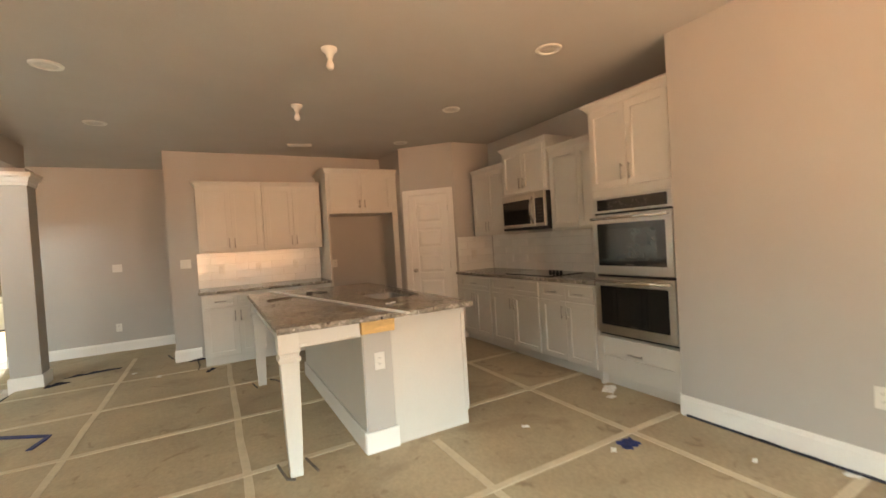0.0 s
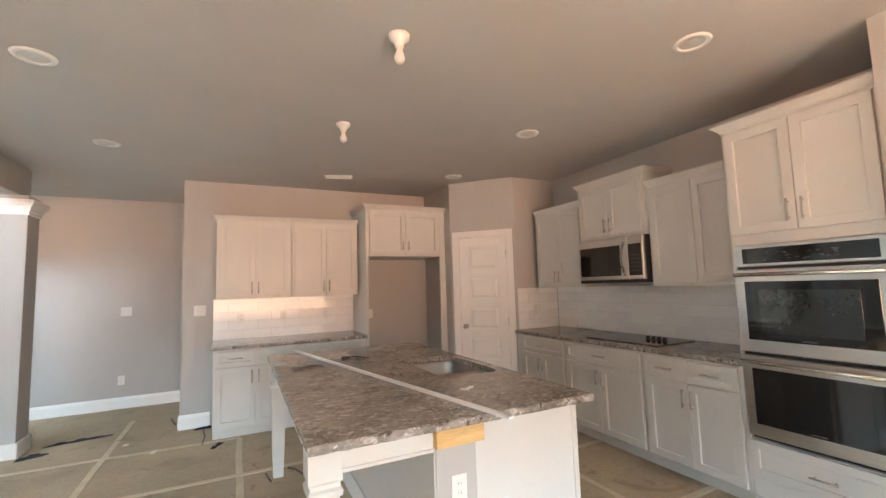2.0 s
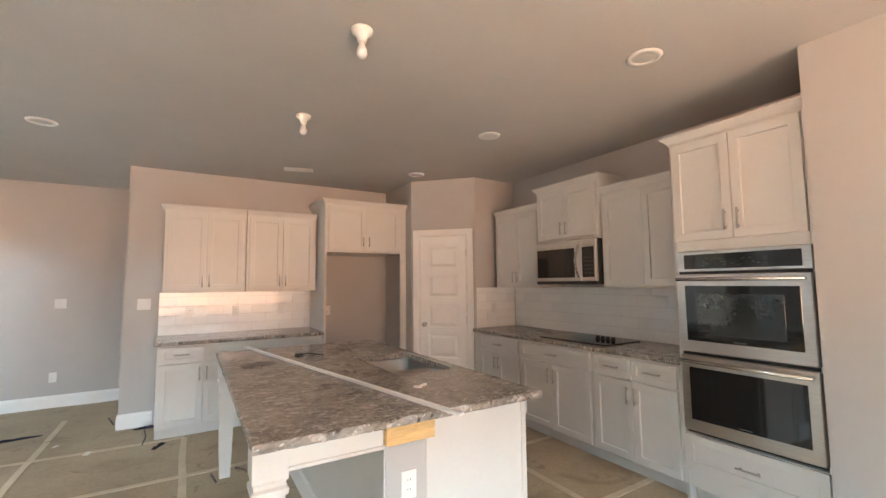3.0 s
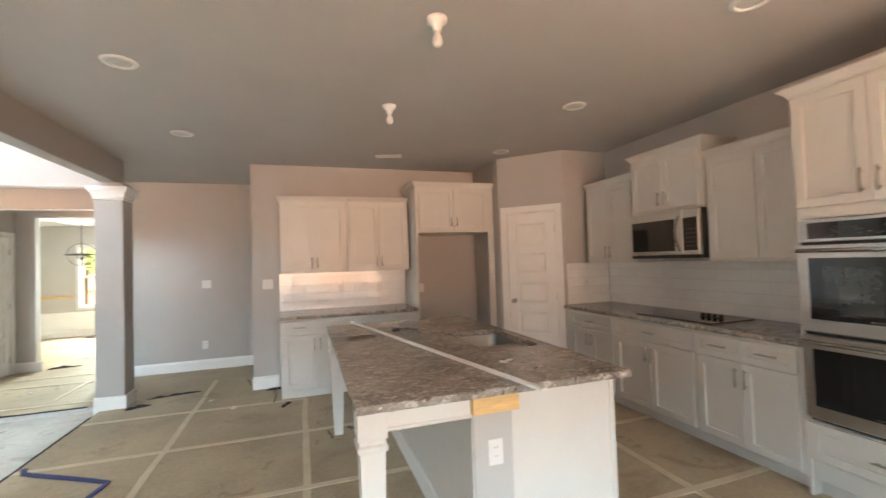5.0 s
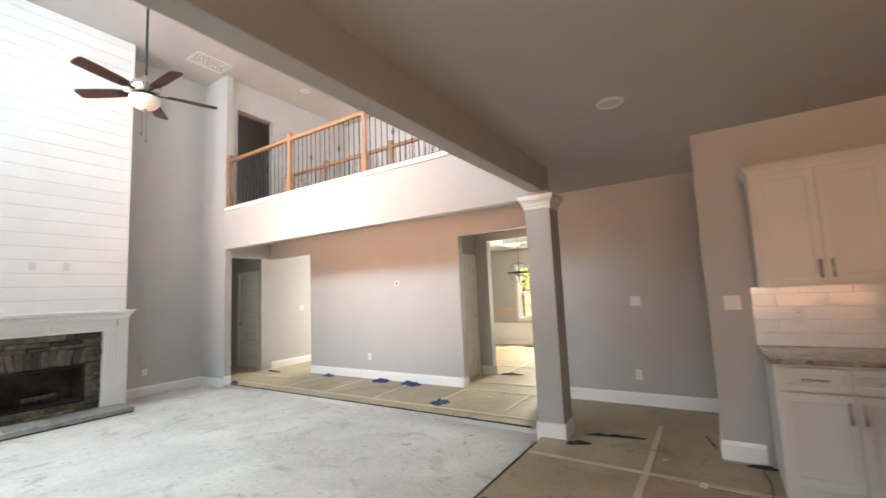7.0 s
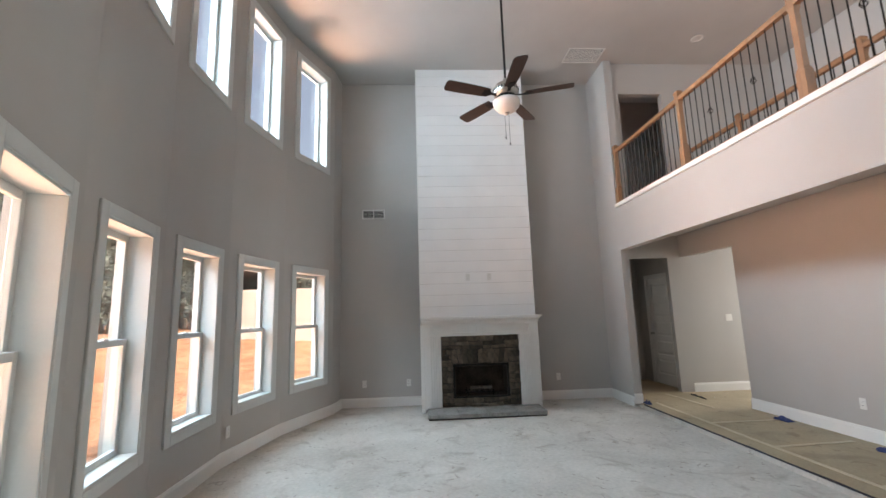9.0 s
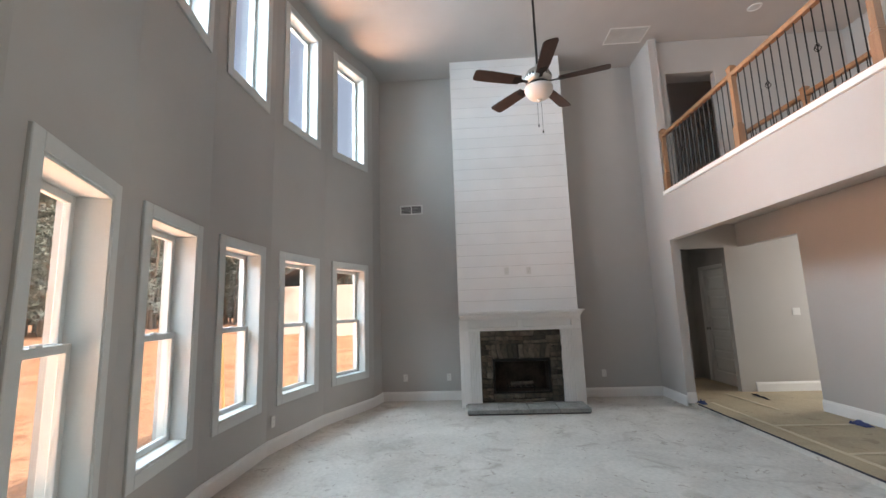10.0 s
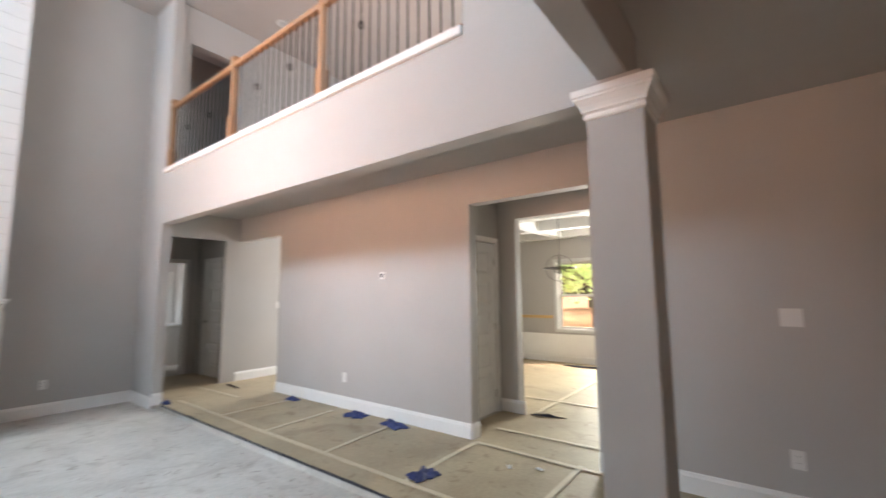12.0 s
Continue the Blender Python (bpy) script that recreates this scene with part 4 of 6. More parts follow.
def sink():
    ob = thing("kitchen_sink", pose(0, 0, 0.885), "stainless steel double-bowl undermount sink", "sink")
    x0, y0, x1, y1 = SK
    ym = y0 + (y1 - y0) * 0.39
    for a, b, dz in ((y0 - 0.01, ym - 0.012, 0.19), (ym + 0.012, y1 + 0.01, 0.21)):
        bm = bmesh.new()
        def ring(x0, x1, y0, y1, z, r=0.06, n=5):
            out = []
            for cx, cy, s in ((x1 - r, y1 - r, 0), (x0 + r, y1 - r, 90), (x0 + r, y0 + r, 180), (x1 - r, y0 + r, 270)):
                for i in range(n + 1):
                    t = radians(s + 90 * i / n)
                    out.append(bm.verts.new((cx + r * math.cos(t), cy + r * math.sin(t), z)))
            return out
        X0, X1 = x0 - 0.01, x1 + 0.01
        seq = [ring(X0 - 0.0, X1, a, b, 0.0), ring(X0 + 0.004, X1 - 0.004, a + 0.004, b - 0.004, -0.01), ring(X0 + 0.012, X1 - 0.012, a + 0.012, b - 0.012, -dz + 0.03), ring(X0 + 0.04, X1 - 0.04, a + 0.04, b - 0.04, -dz, 0.04)]
        seq.append(ring(X0 - 0.012, X1 + 0.012, a - 0.01, b + 0.01, -0.001))
        low = [ring(X0 - 0.004, X1 + 0.004, a - 0.004, b + 0.004, -0.004), ring(X0 + 0.008, X1 - 0.008, a + 0.008, b - 0.008, -dz + 0.02), ring(X0 + 0.035, X1 - 0.035, a + 0.035, b - 0.035, -dz - 0.004, 0.04)]
        n = len(seq[0])
        for p, q in ((seq[4], seq[0]), (seq[0], seq[1]), (seq[1], seq[2]), (seq[2], seq[3]), (low[0], seq[4]), (low[1], low[0]), (low[2], low[1])):
            for i in range(n):
                bm.faces.new((p[i], p[(i + 1) % n], q[(i + 1) % n], q[i]))
        bm.faces.new(seq[3])
        bm.faces.new(list(reversed(low[2])))
        bmesh.ops.recalc_face_normals(bm, faces=bm.faces[:])
        bowl = part("bowl", bm, SINKM, ob, smooth=True)
        bm = bmesh.new()
        lathe(bm, [(0.045, 0.0), (0.045, 0.003), (0.03, 0.004), (0.01, 0.001)], 18)
        dn = part("drain", bm, CHROME, bowl)
        dn.location = ((x0 + x1) / 2, (a + b) / 2, -dz + 0.001)


sink()

# loose things on the island
bm = bmesh.new()
box(bm, -0.016, -1.29, 0, 0.016, 1.29, 0.010)
box(bm, -0.016, -1.29, 0.010, -0.013, 1.29, 0.014)
st = part("straightedge", bm, TRIM, None, "", 0.001)
st.matrix_world = pose(2.315, 4.64, 0.9225, 0, 0, 12.0)
tagged(st, "long white straightedge strip lying across the granite island", "straightedge")
bm = bmesh.new()
prism(bm, [(0, 0), (0.22, 0.01), (0.24, 0.09), (0.13, 0.12), (0.02, 0.09)], 0, 0.006)
o = part("cloth_scrap", bm, DUSTY, None, "", 0.001)
o.matrix_world = pose(1.93, 4.95, 0.9225, 0, 0, 15)
tagged(o, "flat dark scrap lying on the granite island", "scrap")
bm = bmesh.new()
for i in range(10):
    f = lambda t: Vector((0.15 * t, 0.05 * math.sin(5 * t), 0.007))
    rod(bm, f(i / 10), f((i + 1) / 10), 0.006, seg=6)
rod(bm, (-0.05, 0.01, 0.010), (0.01, 0, 0.010), 0.010, seg=8)
o = part("hose_fitting", bm, BLACK)
o.matrix_world = pose(2.36, 5.22, 0.9225, 0, 0, -10)
tagged(o, "short black flexible hose fitting on the island", "fitting")
for dx, dy, r in ((0, 0, 20), (-0.045, -0.02, -35)):
    bm = bmesh.new()
    box(bm, -0.022, -0.007, 0, 0.022, 0.007, 0.010)
    o = part("plastic_clip", bm, PORCELAIN, None, "", 0.002)
    o.matrix_world = pose(2.69 + dx, 3.90 + dy, 0.9225, 0, 0, r)
    tagged(o, "small white plastic clip on the island top", "clip", "clips on the island")

# ---- pantry door ----
def panel_door(name, m, w, h, label, knob_left=True, handle_mat=NICKEL):
    """A five-panel door slab; frame: x along it, face at y = 0, thickness behind."""
    ob = thing(name, m, label, "door", kind="structure")
    st, n = 0.105, 5
    ph = (h - 0.20 - 0.11 - 4 * 0.085) / n
    zs = [0.20 + i * (ph + 0.085) for i in range(n)]
    bm = bmesh.new()
    box(bm, 0, 0, 0.006, st, 0.035, h)
    box(bm, w - st, 0, 0.006, w, 0.035, h)
    edges = [0.006] + [v for z in zs for v in (z, z + ph)] + [h]
    for a, b in zip(edges[::2], edges[1::2]):
        box(bm, st, 0, a, w - st, 0.035, b)
    bmesh.ops.bevel(bm, geom=bm.edges[:], offset=0.003, segments=1, affect="EDGES")
    slab_ob = part("slab", bm, DOORP, ob)
    for z in zs:
        bm = bmesh.new()
        box(bm, st - 0.003, 0.020, z - 0.003, w - st + 0.003, 0.030, z + ph + 0.003)
        low = [bm.verts.new(p) for p in ((st + 0.022, 0.0195, z + 0.020), (w - st - 0.022, 0.0195, z + 0.020), (w - st - 0.022, 0.0195, z + ph - 0.020), (st + 0.022, 0.0195, z + ph - 0.020))]
        top = [bm.verts.new(p) for p in ((st + 0.048, 0.006, z + 0.046), (w - st - 0.048, 0.006, z + 0.046), (w - st - 0.048, 0.006, z + ph - 0.046), (st + 0.048, 0.006, z + ph - 0.046))]
        for i in range(4):
            bm.faces.new((low[i], low[(i + 1) % 4], top[(i + 1) % 4], top[i]))
        bm.faces.new(top)
        bmesh.ops.recalc_face_normals(bm, faces=bm.faces[:])
        part("panel", bm, DOORP, slab_ob)
    x = 0.06 if knob_left else w - 0.06
    bm = bmesh.new()
    lathe(bm, [(0.028, 0), (0.028, 0.006), (0.012, 0.010), (0.011, 0.030), (0.024, 0.036), (0.029, 0.048), (0.024, 0.060), (0.008, 0.064)], 18)
    k = part("knob", bm, handle_mat, ob, "satin nickel round knob", smooth=True)
    k.matrix_basis = pose(x, 0, 0.96, 90, 0, 0)
    for z in (0.22, 1.02, 1.82):
        bm = bmesh.new()
        rod(bm, (w - 0.001 if knob_left else 0.001, -0.006, z - 0.045), (w - 0.001 if knob_left else 0.001, -0.006, z + 0.045), 0.007, seg=8)
        part("hinge", bm, handle_mat, ob)
    return ob


def door_trim(m, w, h, c=0.07, front=True):
    bm = bmesh.new()
    for x0, x1, a, b in ((-c, 0.004, 0.003, h + c), (w - 0.004, w + c, 0.003, h + c), (0.004, w - 0.004, h - 0.004, h + c)):
        box(bm, x0, -0.016, a, x1, 0.002, b)
    for x0, x1, a, b in ((-0.001, 0.012, 0.003, h), (w - 0.012, w + 0.001, 0.003, h), (0.012, w - 0.012, h - 0.012, h + 0.001)):
        box(bm, x0, -0.004, a, x1, 0.09, b)
    ob = part("door_trim", bm, TRIM, bevel=0.003)
    ob.matrix_world = m
    return structure(ob, "white painted door casing", "trim")


PM = pose(3.97, 6.57, 0, 0, 0, -45) @ pose(PD0, 0, 0)
panel_door("door_1", PM @ pose(0.013, 0.022, 0), PDW - 0.026, 2.03, "white closed five-panel pantry door")
door_trim(PM, PDW, PDH)
LM = pose(-2.52, YH + 0.13 + 0.12, 0, 0, 0, 90)
panel_door("door_2", LM @ pose(0.013, 0.02, 0), 0.734, 2.04, "white closed five-panel passage door", True)
door_trim(LM, 0.76, 2.06, 0.05)
VM = pose(-8.09, 8.71, 0)
panel_door("door_3", VM @ pose(0.013, 0.015, 0), 0.774, 2.03, "white closed panel door in the dim vestibule", True)
door_trim(VM, 0.80, 2.05, 0.06)
BM_ = pose(-8.45, 7.75, 0, 0, 0, 90)
door_trim(BM_, 0.75, 2.05, 0.06)
panel_door("door_4", pose(-8.56, 7.80, 0, 0, 0, 150), 0.72, 2.03, "white panel door standing open into the bathroom", False)

# lamp outside the added bathroom opening, brightening the room
stand_in_lamp(pose(-9.4, 7.0, 1.65, 0, 0, 180), 0.7, 0.7, 8.0, SKY)

# vanity seen through the bathroom door
vn = thing("vanity", pose(-10.19, 8.0, 0), "white bathroom vanity with pale top", "vanity")
block("cabinet", CAB, vn, 0.0, 0.0, 0.003, 0.5, 0.95, 0.80, 0.003)
block("top", TRIM, vn, 0.0, -0.01, 0.801, 0.53, 0.96, 0.835, 0.004)
mirror_mat = bpy.data.materials.new("mirror")
mirror_mat.use_nodes = True
mb = mirror_mat.node_tree.nodes["Principled BSDF"]
mb.inputs["Metallic"].default_value, mb.inputs["Roughness"].default_value, mb.inputs["Base Color"].default_value = 1.0, 0.02, (0.85, 0.87, 0.86, 1)
tagged(block("wall_mirror", mirror_mat, None, -10.1995, 8.05, 0.84, -10.19, 8.9, 1.95, 0.001), "frameless mirror above the vanity", "mirror")
slab("ceiling_bath", [(-10.4, 6.9), (-8.5, 6.9), (-8.5, 9.2), (-10.4, 9.2)], H, H + 0.06, CEIL, "plain bathroom ceiling", "ceiling")


# ---- wall plates ----
def plate(m, gangs, kind, label):
    ob = thing("outlet" if kind == "outlet" else "light_switch", m, label, "outlet" if kind == "outlet" else "switch", "wall plates")
    w = 0.072 + 0.046 * (gangs - 1)
    block("cover", PORCELAIN, ob, -w / 2, -0.007, -0.058, w / 2, -0.001, 0.058, 0.002)
    for g in range(gangs):
        cx = (g - (gangs - 1) / 2) * 0.046
        if kind == "outlet":
            for dz in (-0.02, 0.02):
                s = block("receptacle", PORCELAIN, ob, cx - 0.016, -0.0085, dz - 0.014, cx + 0.016, -0.006, dz + 0.014, 0.001)
                for dx in (-0.006, 0.006):
                    block("slot", SOCKET, s, cx + dx - 0.0012, -0.0088, dz - 0.002, cx + dx + 0.0012, -0.0082, dz + 0.007, 0)
        else:
            block("rocker", PORCELAIN, ob, cx - 0.016, -0.010, -0.033, cx + 0.016, -0.006, 0.033, 0.002)


W_ = "white light-switch plate on the grey wall"
O_ = "white duplex outlet plate low on the wall"
plate(pose(0.262, YH, 1.25), 2, "switch", W_)
plate(pose(0.23, YH, 0.365), 1, "outlet", O_)
plate(pose(1.205, YB, 1.265), 2, "switch", W_)
plate(pose(-4.16, YH, 0.385), 1, "outlet", O_)
plate(pose(XF, 3.107, 0.332, 0, 0, 90), 1, "outlet", O_)
plate(pose(XF, 3.85, 0.332, 0, 0, 90), 1, "outlet", O_)
plate(pose(XF, 6.43, 0.337, 0, 0, 90), 1, "outlet", O_)
plate(pose(-7.0, 9.55, 1.25, 0, 0, 90), 2, "switch", W_)
plate(pose(-7.0, 10.1, 0.37, 0, 0, 90), 1, "outlet", O_)
plate(pose(3.15, YB, 1.12), 1, "outlet", "white outlet plate inside the refrigerator recess")
plate(pose(2.45, 3.60, 0.60), 1, "outlet", "white outlet plate on the island half wall")
plate(pose(2.338, 4.9, 0.62, 0, 0, -90), 1, "outlet", "white outlet plate under the island overhang")
plate(pose(XN, 1.74, 0.44, 0, 0, -90), 1, "outlet", O_)
for x in (1.62, 2.08, 2.58):
    plate(pose(x, YB - 0.010, 1.16), 1, "outlet", "white outlet plate set in the tiled backsplash")
plate(pose(4.80, 5.99, 1.15), 1, "outlet", "white outlet plate set in the tiled backsplash")
for y in (4.866, 5.222):
    plate(pose(SX0, y, 2.05, 0, 0, 90), 1, "outlet", "white outlet plate set in the white boards above the mantel")
th = radians(-0.55 * STEP)
plate(pose(CX + RAD * math.sin(th), CY - RAD * math.cos(th) + 0.01, 0.30, 0, 0, 180 - 0.5 * STEP), 1, "outlet", O_)
tm = thing("thermostat", pose(-3.482, YH, 1.645), "small white thermostat with dark display", "thermostat")
block("case", PORCELAIN, tm, -0.045, -0.022, -0.045, 0.045, -0.001, 0.045, 0.006)
block("display", BLACK, tm, -0.025, -0.0235, -0.02, 0.02, -0.0215, 0.025, 0.001)

# ---- ceiling fittings ----
def can_light(x, y, z):
    ob = thing("recessed_light", pose(x, y, z), "white recessed ceiling light, switched off", "ceiling light", "recessed lights")
    bm = bmesh.new()
    rings = []
    for r, zz in ((0.066, -0.0005), (0.068, -0.010), (0.078, -0.012), (0.090, -0.009), (0.096, -0.0005)):
        rings.append([bm.verts.new((r * math.cos(2 * math.pi * i / 28), r * math.sin(2 * math.pi * i / 28), zz)) for i in range(28)])
    for a, b in zip(rings, rings[1:] + rings[:1]):
        for i in range(28):
            bm.faces.new((a[i], a[(i + 1) % 28], b[(i + 1) % 28], b[i]))
    bmesh.ops.recalc_face_normals(bm, faces=bm.faces[:])
    part("trim_ring", bm, PORCELAIN, ob, smooth=True)
    bm = bmesh.new()
    lathe(bm, [(0.066, -0.0036), (0.066, -0.0006)], 24)
    lathe(bm, [(0.004, -0.0058), (0.030, -0.0055), (0.034, -0.0035)], 20)
    part("baffle", bm, BAFFLE_SHADE, ob, "flat inner baffle, recess shade in its grey")


for x, y in ((3.80, 3.28), (3.81, 4.745), (3.86, 6.22), (0.61, 4.77), (0.59, 6.21), (0.60, 3.30), (2.2, 0.3), (0.6, 0.3)):
    can_light(x, y, H)
can_light(-5.70, 8.66, HG)


def bulb_socket(x, y):
    ob = thing("bulb_holder", pose(x, y, H), "white porcelain ceiling bulb holder with bare bulb", "lamp holder", "bare bulbs over the island")
    bm = bmesh.new()
    lathe(bm, [(0.018, -0.070), (0.022, -0.066), (0.025, -0.045), (0.038, -0.028), (0.052, -0.018), (0.054, -0.001)], 24)
    part("holder", bm, PORCELAIN, ob, smooth=True)
    bm = bmesh.new()
    lathe(bm, [(0.004, -0.150), (0.016, -0.147), (0.024, -0.136), (0.027, -0.122), (0.024, -0.105), (0.017, -0.088), (0.014, -0.076), (0.014, -0.066)], 20)
    part("bulb", bm, FROST, ob, "unlit frosted bulb", smooth=True)


bulb_socket(2.318, 3.845)
bulb_socket(2.312, 5.095)


def vent(m, w, h, label, n, mullion=True):
    """A louvred grille; frame: face towards -y, width x, height z."""
    ob = thing("air_vent", m, label, "vent")
    block("backing", SOCKET, ob, -w / 2 + 0.01, -0.003, -h / 2 + 0.01, w / 2 - 0.01, -0.0005, h / 2 - 0.01, 0)
    bm = bmesh.new()
    f = 0.018
    for a, b, c, d in ((-w / 2, -w / 2 + f, -h / 2, h / 2), (w / 2 - f, w / 2, -h / 2, h / 2), (-w / 2 + f, w / 2 - f, h / 2 - f, h / 2), (-w / 2 + f, w / 2 - f, -h / 2, -h / 2 + f)):
        box(bm, a, -0.010, c, b, -0.001, d)
    part("frame", bm, PORCELAIN, ob, bevel=0.002)
    for i in range(n):
        z = -h / 2 + f + (h - 2 * f) * (i + 0.5) / n
        s = block("slat", PORCELAIN, ob, -w / 2 + f, -0.001, -0.0015, w / 2 - f, 0.001, 0.0015, 0)
        s.matrix_basis = pose(0, -0.005, z, 35, 0, 0) @ Matrix.Diagonal((1, 5, 1, 1))
    if mullion:
        block("mullion", PORCELAIN, ob, -0.008, -0.0105, -h / 2 + f, 0.008, -0.001, h / 2 - f, 0.001)
    return ob


vent(pose(2.61, 6.66, H, 90, 0, -15), 0.31, 0.13, "white ceiling supply vent", 6)
vent(pose(XF, 3.27, 3.26, 0, 0, 90), 0.40, 0.17, "white wall register high beside the fireplace", 5)
vent(pose(-6.17, 6.95, HG, 90, 0, 90), 0.62, 0.42, "large white return-air grille in the ceiling", 16, False)

# ---- fireplace ----
FY0, FY1 = 4.065, 5.952
SX = -6.60
bm = bmesh.new()
box(bm, XF, FY0 + 0.012, 0.80, SX - 0.007, FY1 - 0.012, HG)
box(bm, XF, FY0 + 0.012, GF, SX - 0.007, 4.50, 0.80)
box(bm, XF, 5.51, GF, SX - 0.007, FY1 - 0.012, 0.80)
part("chimney_breast", bm, WALL)
breast = structure(bpy.data.objects["chimney_breast"], "boxed chimney breast clad in white horizontal boards", "chimney breast")
PITCH = 0.184
z = 1.40
while z < HG - 0.01:
    b = min(z + PITCH - 0.0035, HG - 0.002)
    block("shiplap_board", SHIP, breast, SX - 0.0065, FY0 + 0.004, z, SX, FY1 - 0.004, b, 0.002)
    z += PITCH
block("corner_trim", TRIM, breast, SX - 0.05, FY0 - 0.003, 1.40, SX + 0.004, FY0 + 0.012, HG, 0.001)
block("corner_trim", TRIM, breast, SX - 0.05, FY1 - 0.012, 1.40, SX + 0.004, FY1 + 0.003, HG, 0.001)

mt = thing("mantelpiece", pose(0, 0, 0), "white painted mantelpiece with fluted pilasters and panelled frieze", "mantelpiece")
MX = -6.42
bm = bmesh.new()
prof = [(MX, 1.285), (MX + 0.02, 1.29), (MX + 0.028, 1.31), (MX + 0.07, 1.345), (MX + 0.11, 1.358), (MX + 0.135, 1.362), (MX + 0.135, 1.385)]
yl, yr = 4.085, 5.93
rr = []
for x, zz in prof:
    o_ = (x - MX) * 0.12
    rr.append([bm.verts.new(p) for p in ((SX - 0.30, yl - o_, zz), (x, yl - o_, zz), (x, yr + o_, zz), (SX - 0.30, yr + o_, zz))])
for a, b in zip(rr, rr[1:]):
    for i in range(4):
        bm.faces.new((a[i], a[(i + 1) % 4], b[(i + 1) % 4], b[i]))
bm.faces.new(list(reversed(rr[0])))
bm.faces.new(rr[-1])
part("cornice", bm, TRIM, mt)
block("shelf", TRIM, mt, SX - 0.02, yl - 0.02, 1.386, MX + 0.16, yr + 0.04, 1.410, 0.004)
block("frieze", TRIM, mt, SX - 0.30, yl, 1.11, MX - 0.022, yr, 1.286, 0.002)
for a, b in ((yl, 4.20), (4.975, 5.04), (5.81, yr)):
    block("frieze_stile", TRIM, mt, MX - 0.023, a, 1.11, MX + 0.002, b, 1.286, 0.003)
for a, b in ((4.20, 4.975), (5.04, 5.81)):
    block("frieze_rail", TRIM, mt, MX - 0.023, a, 1.11, MX + 0.002, b, 1.15, 0.003)
    block("panel_mould", TRIM, mt, MX - 0.023, a, 1.262, MX + 0.002, b, 1.286, 0.003)
    for c, d, e, f in ((a, a + 0.022, 1.15, 1.262), (b - 0.022, b, 1.15, 1.262), (a, b, 1.148, 1.166)):
        block("panel_mould", TRIM, mt, MX - 0.023, c, e, MX + 0.016, d, f, 0.005)
for a, b in ((4.125, 4.383), (5.627, 5.885)):
    block("pilaster", TRIM, mt, SX - 0.30, a, GF + 0.06, MX - 0.030, b, 1.11, 0.002)
    a, b = (a + 0.078, b) if a < 5 else (a, b - 0.078)
    block("pilaster_face", TRIM, mt, MX - 0.031, a, GF + 0.079, MX - 0.014, b, 1.109, 0.002)
    n = 4
    fw = (b - a - 0.03) / n
    for i in range(n + 1):
        y = a + 0.015 + fw * i
        block("reed", TRIM, mt, MX - 0.015, y - 0.0105, GF + 0.082, MX + 0.004, y + 0.0105, 1.105, 0.005)
for a, b in ((FY0 - 0.002, 4.124), (5.886, FY1 + 0.002)):
    block("side_panel", TRIM, mt, XF + 0.02, a, GF + 0.001, MX - 0.06, b, 1.285, 0.003)

# stone surround: pieces are last in the file; firebox here
fb = thing("firebox", pose(0, 0, 0), "dark brown firebox behind the stone surround", "fireplace")
GY0, GY1, GZ0, GZ1 = 4.565, 5.445, 0.165, 0.675
bm = bmesh.new()
box(bm, -6.95, GY0 - 0.02, GZ0 - 0.03, -6.50, GY1 + 0.02, GZ0)
box(bm, -6.95, GY0 - 0.02, GZ1, -6.50, GY1 + 0.02, GZ1 + 0.03)
box(bm, -6.95, GY0 - 0.03, GZ0, -6.50, GY0, GZ1)
box(bm, -6.95, GY1, GZ0, -6.50, GY1 + 0.03, GZ1)
box(bm, -6.98, GY0, GZ0, -6.95, GY1, GZ1)
part("lining", bm, FIREBOX, fb)
bm = bmesh.new()
for a, b, c, d in ((GY0, GY0 + 0.03, GZ0, GZ1), (GY1 - 0.03, GY1, GZ0, GZ1), (GY0 + 0.03, GY1 - 0.03, GZ1 - 0.035, GZ1), (GY0 + 0.03, GY1 - 0.03, GZ0, GZ0 + 0.02)):
    box(bm, -6.51, a, c, -6.475, b, d)
part("metal_frame", bm, IRON, fb, "black metal frame", 0.003)
bm = bmesh.new()
for i in range(5):
    rod(bm, (-6.85, 4.82 + 0.09 * i, GZ0 + 0.06), (-6.58, 4.82 + 0.09 * i, GZ0 + 0.06), 0.008, seg=6)
rod(bm, (-6.60, 4.78, GZ0 + 0.06), (-6.60, 5.22, GZ0 + 0.06), 0.009, seg=6)
rod(bm, (-6.83, 4.78, GZ0 + 0.06), (-6.83, 5.22, GZ0 + 0.06), 0.009, seg=6)
for x in (-6.60, -6.83):
    for y in (4.80, 5.20):
        rod(bm, (x, y, GZ0), (x, y, GZ0 + 0.10), 0.008, seg=6)
part("grate", bm, IRON, fb)
bm = bmesh.new()
rod(bm, (-6.70, 4.85, GZ0 + 0.10), (-6.72, 5.2, GZ0 + 0.11), 0.035, 0.03, 10)
part("log", bm, BARK, fb)

# ---- ceiling fan ----
fan = thing("ceiling_fan", pose(-3.73, 5.01, 0), "ceiling fan with dark walnut blades and white glass bowl", "ceiling fan")
bm = bmesh.new()
rod(bm, (0, 0, 3.84), (0, 0, HG - 0.06), 0.0125, seg=10)
part("downrod", bm, IRON, fan, smooth=False)
bm = bmesh.new()
lathe(bm, [(0.025, HG - 0.09), (0.055, HG - 0.07), (0.068, HG - 0.002)], 24)
part("canopy", bm, NICKEL, fan, smooth=True)
bm = bmesh.new()
lathe(bm, [(0.09, 3.655), (0.118, 3.665), (0.132, 3.70), (0.130, 3.745), (0.110, 3.785), (0.060, 3.815), (0.030, 3.825), (0.022, 3.86)], 32)
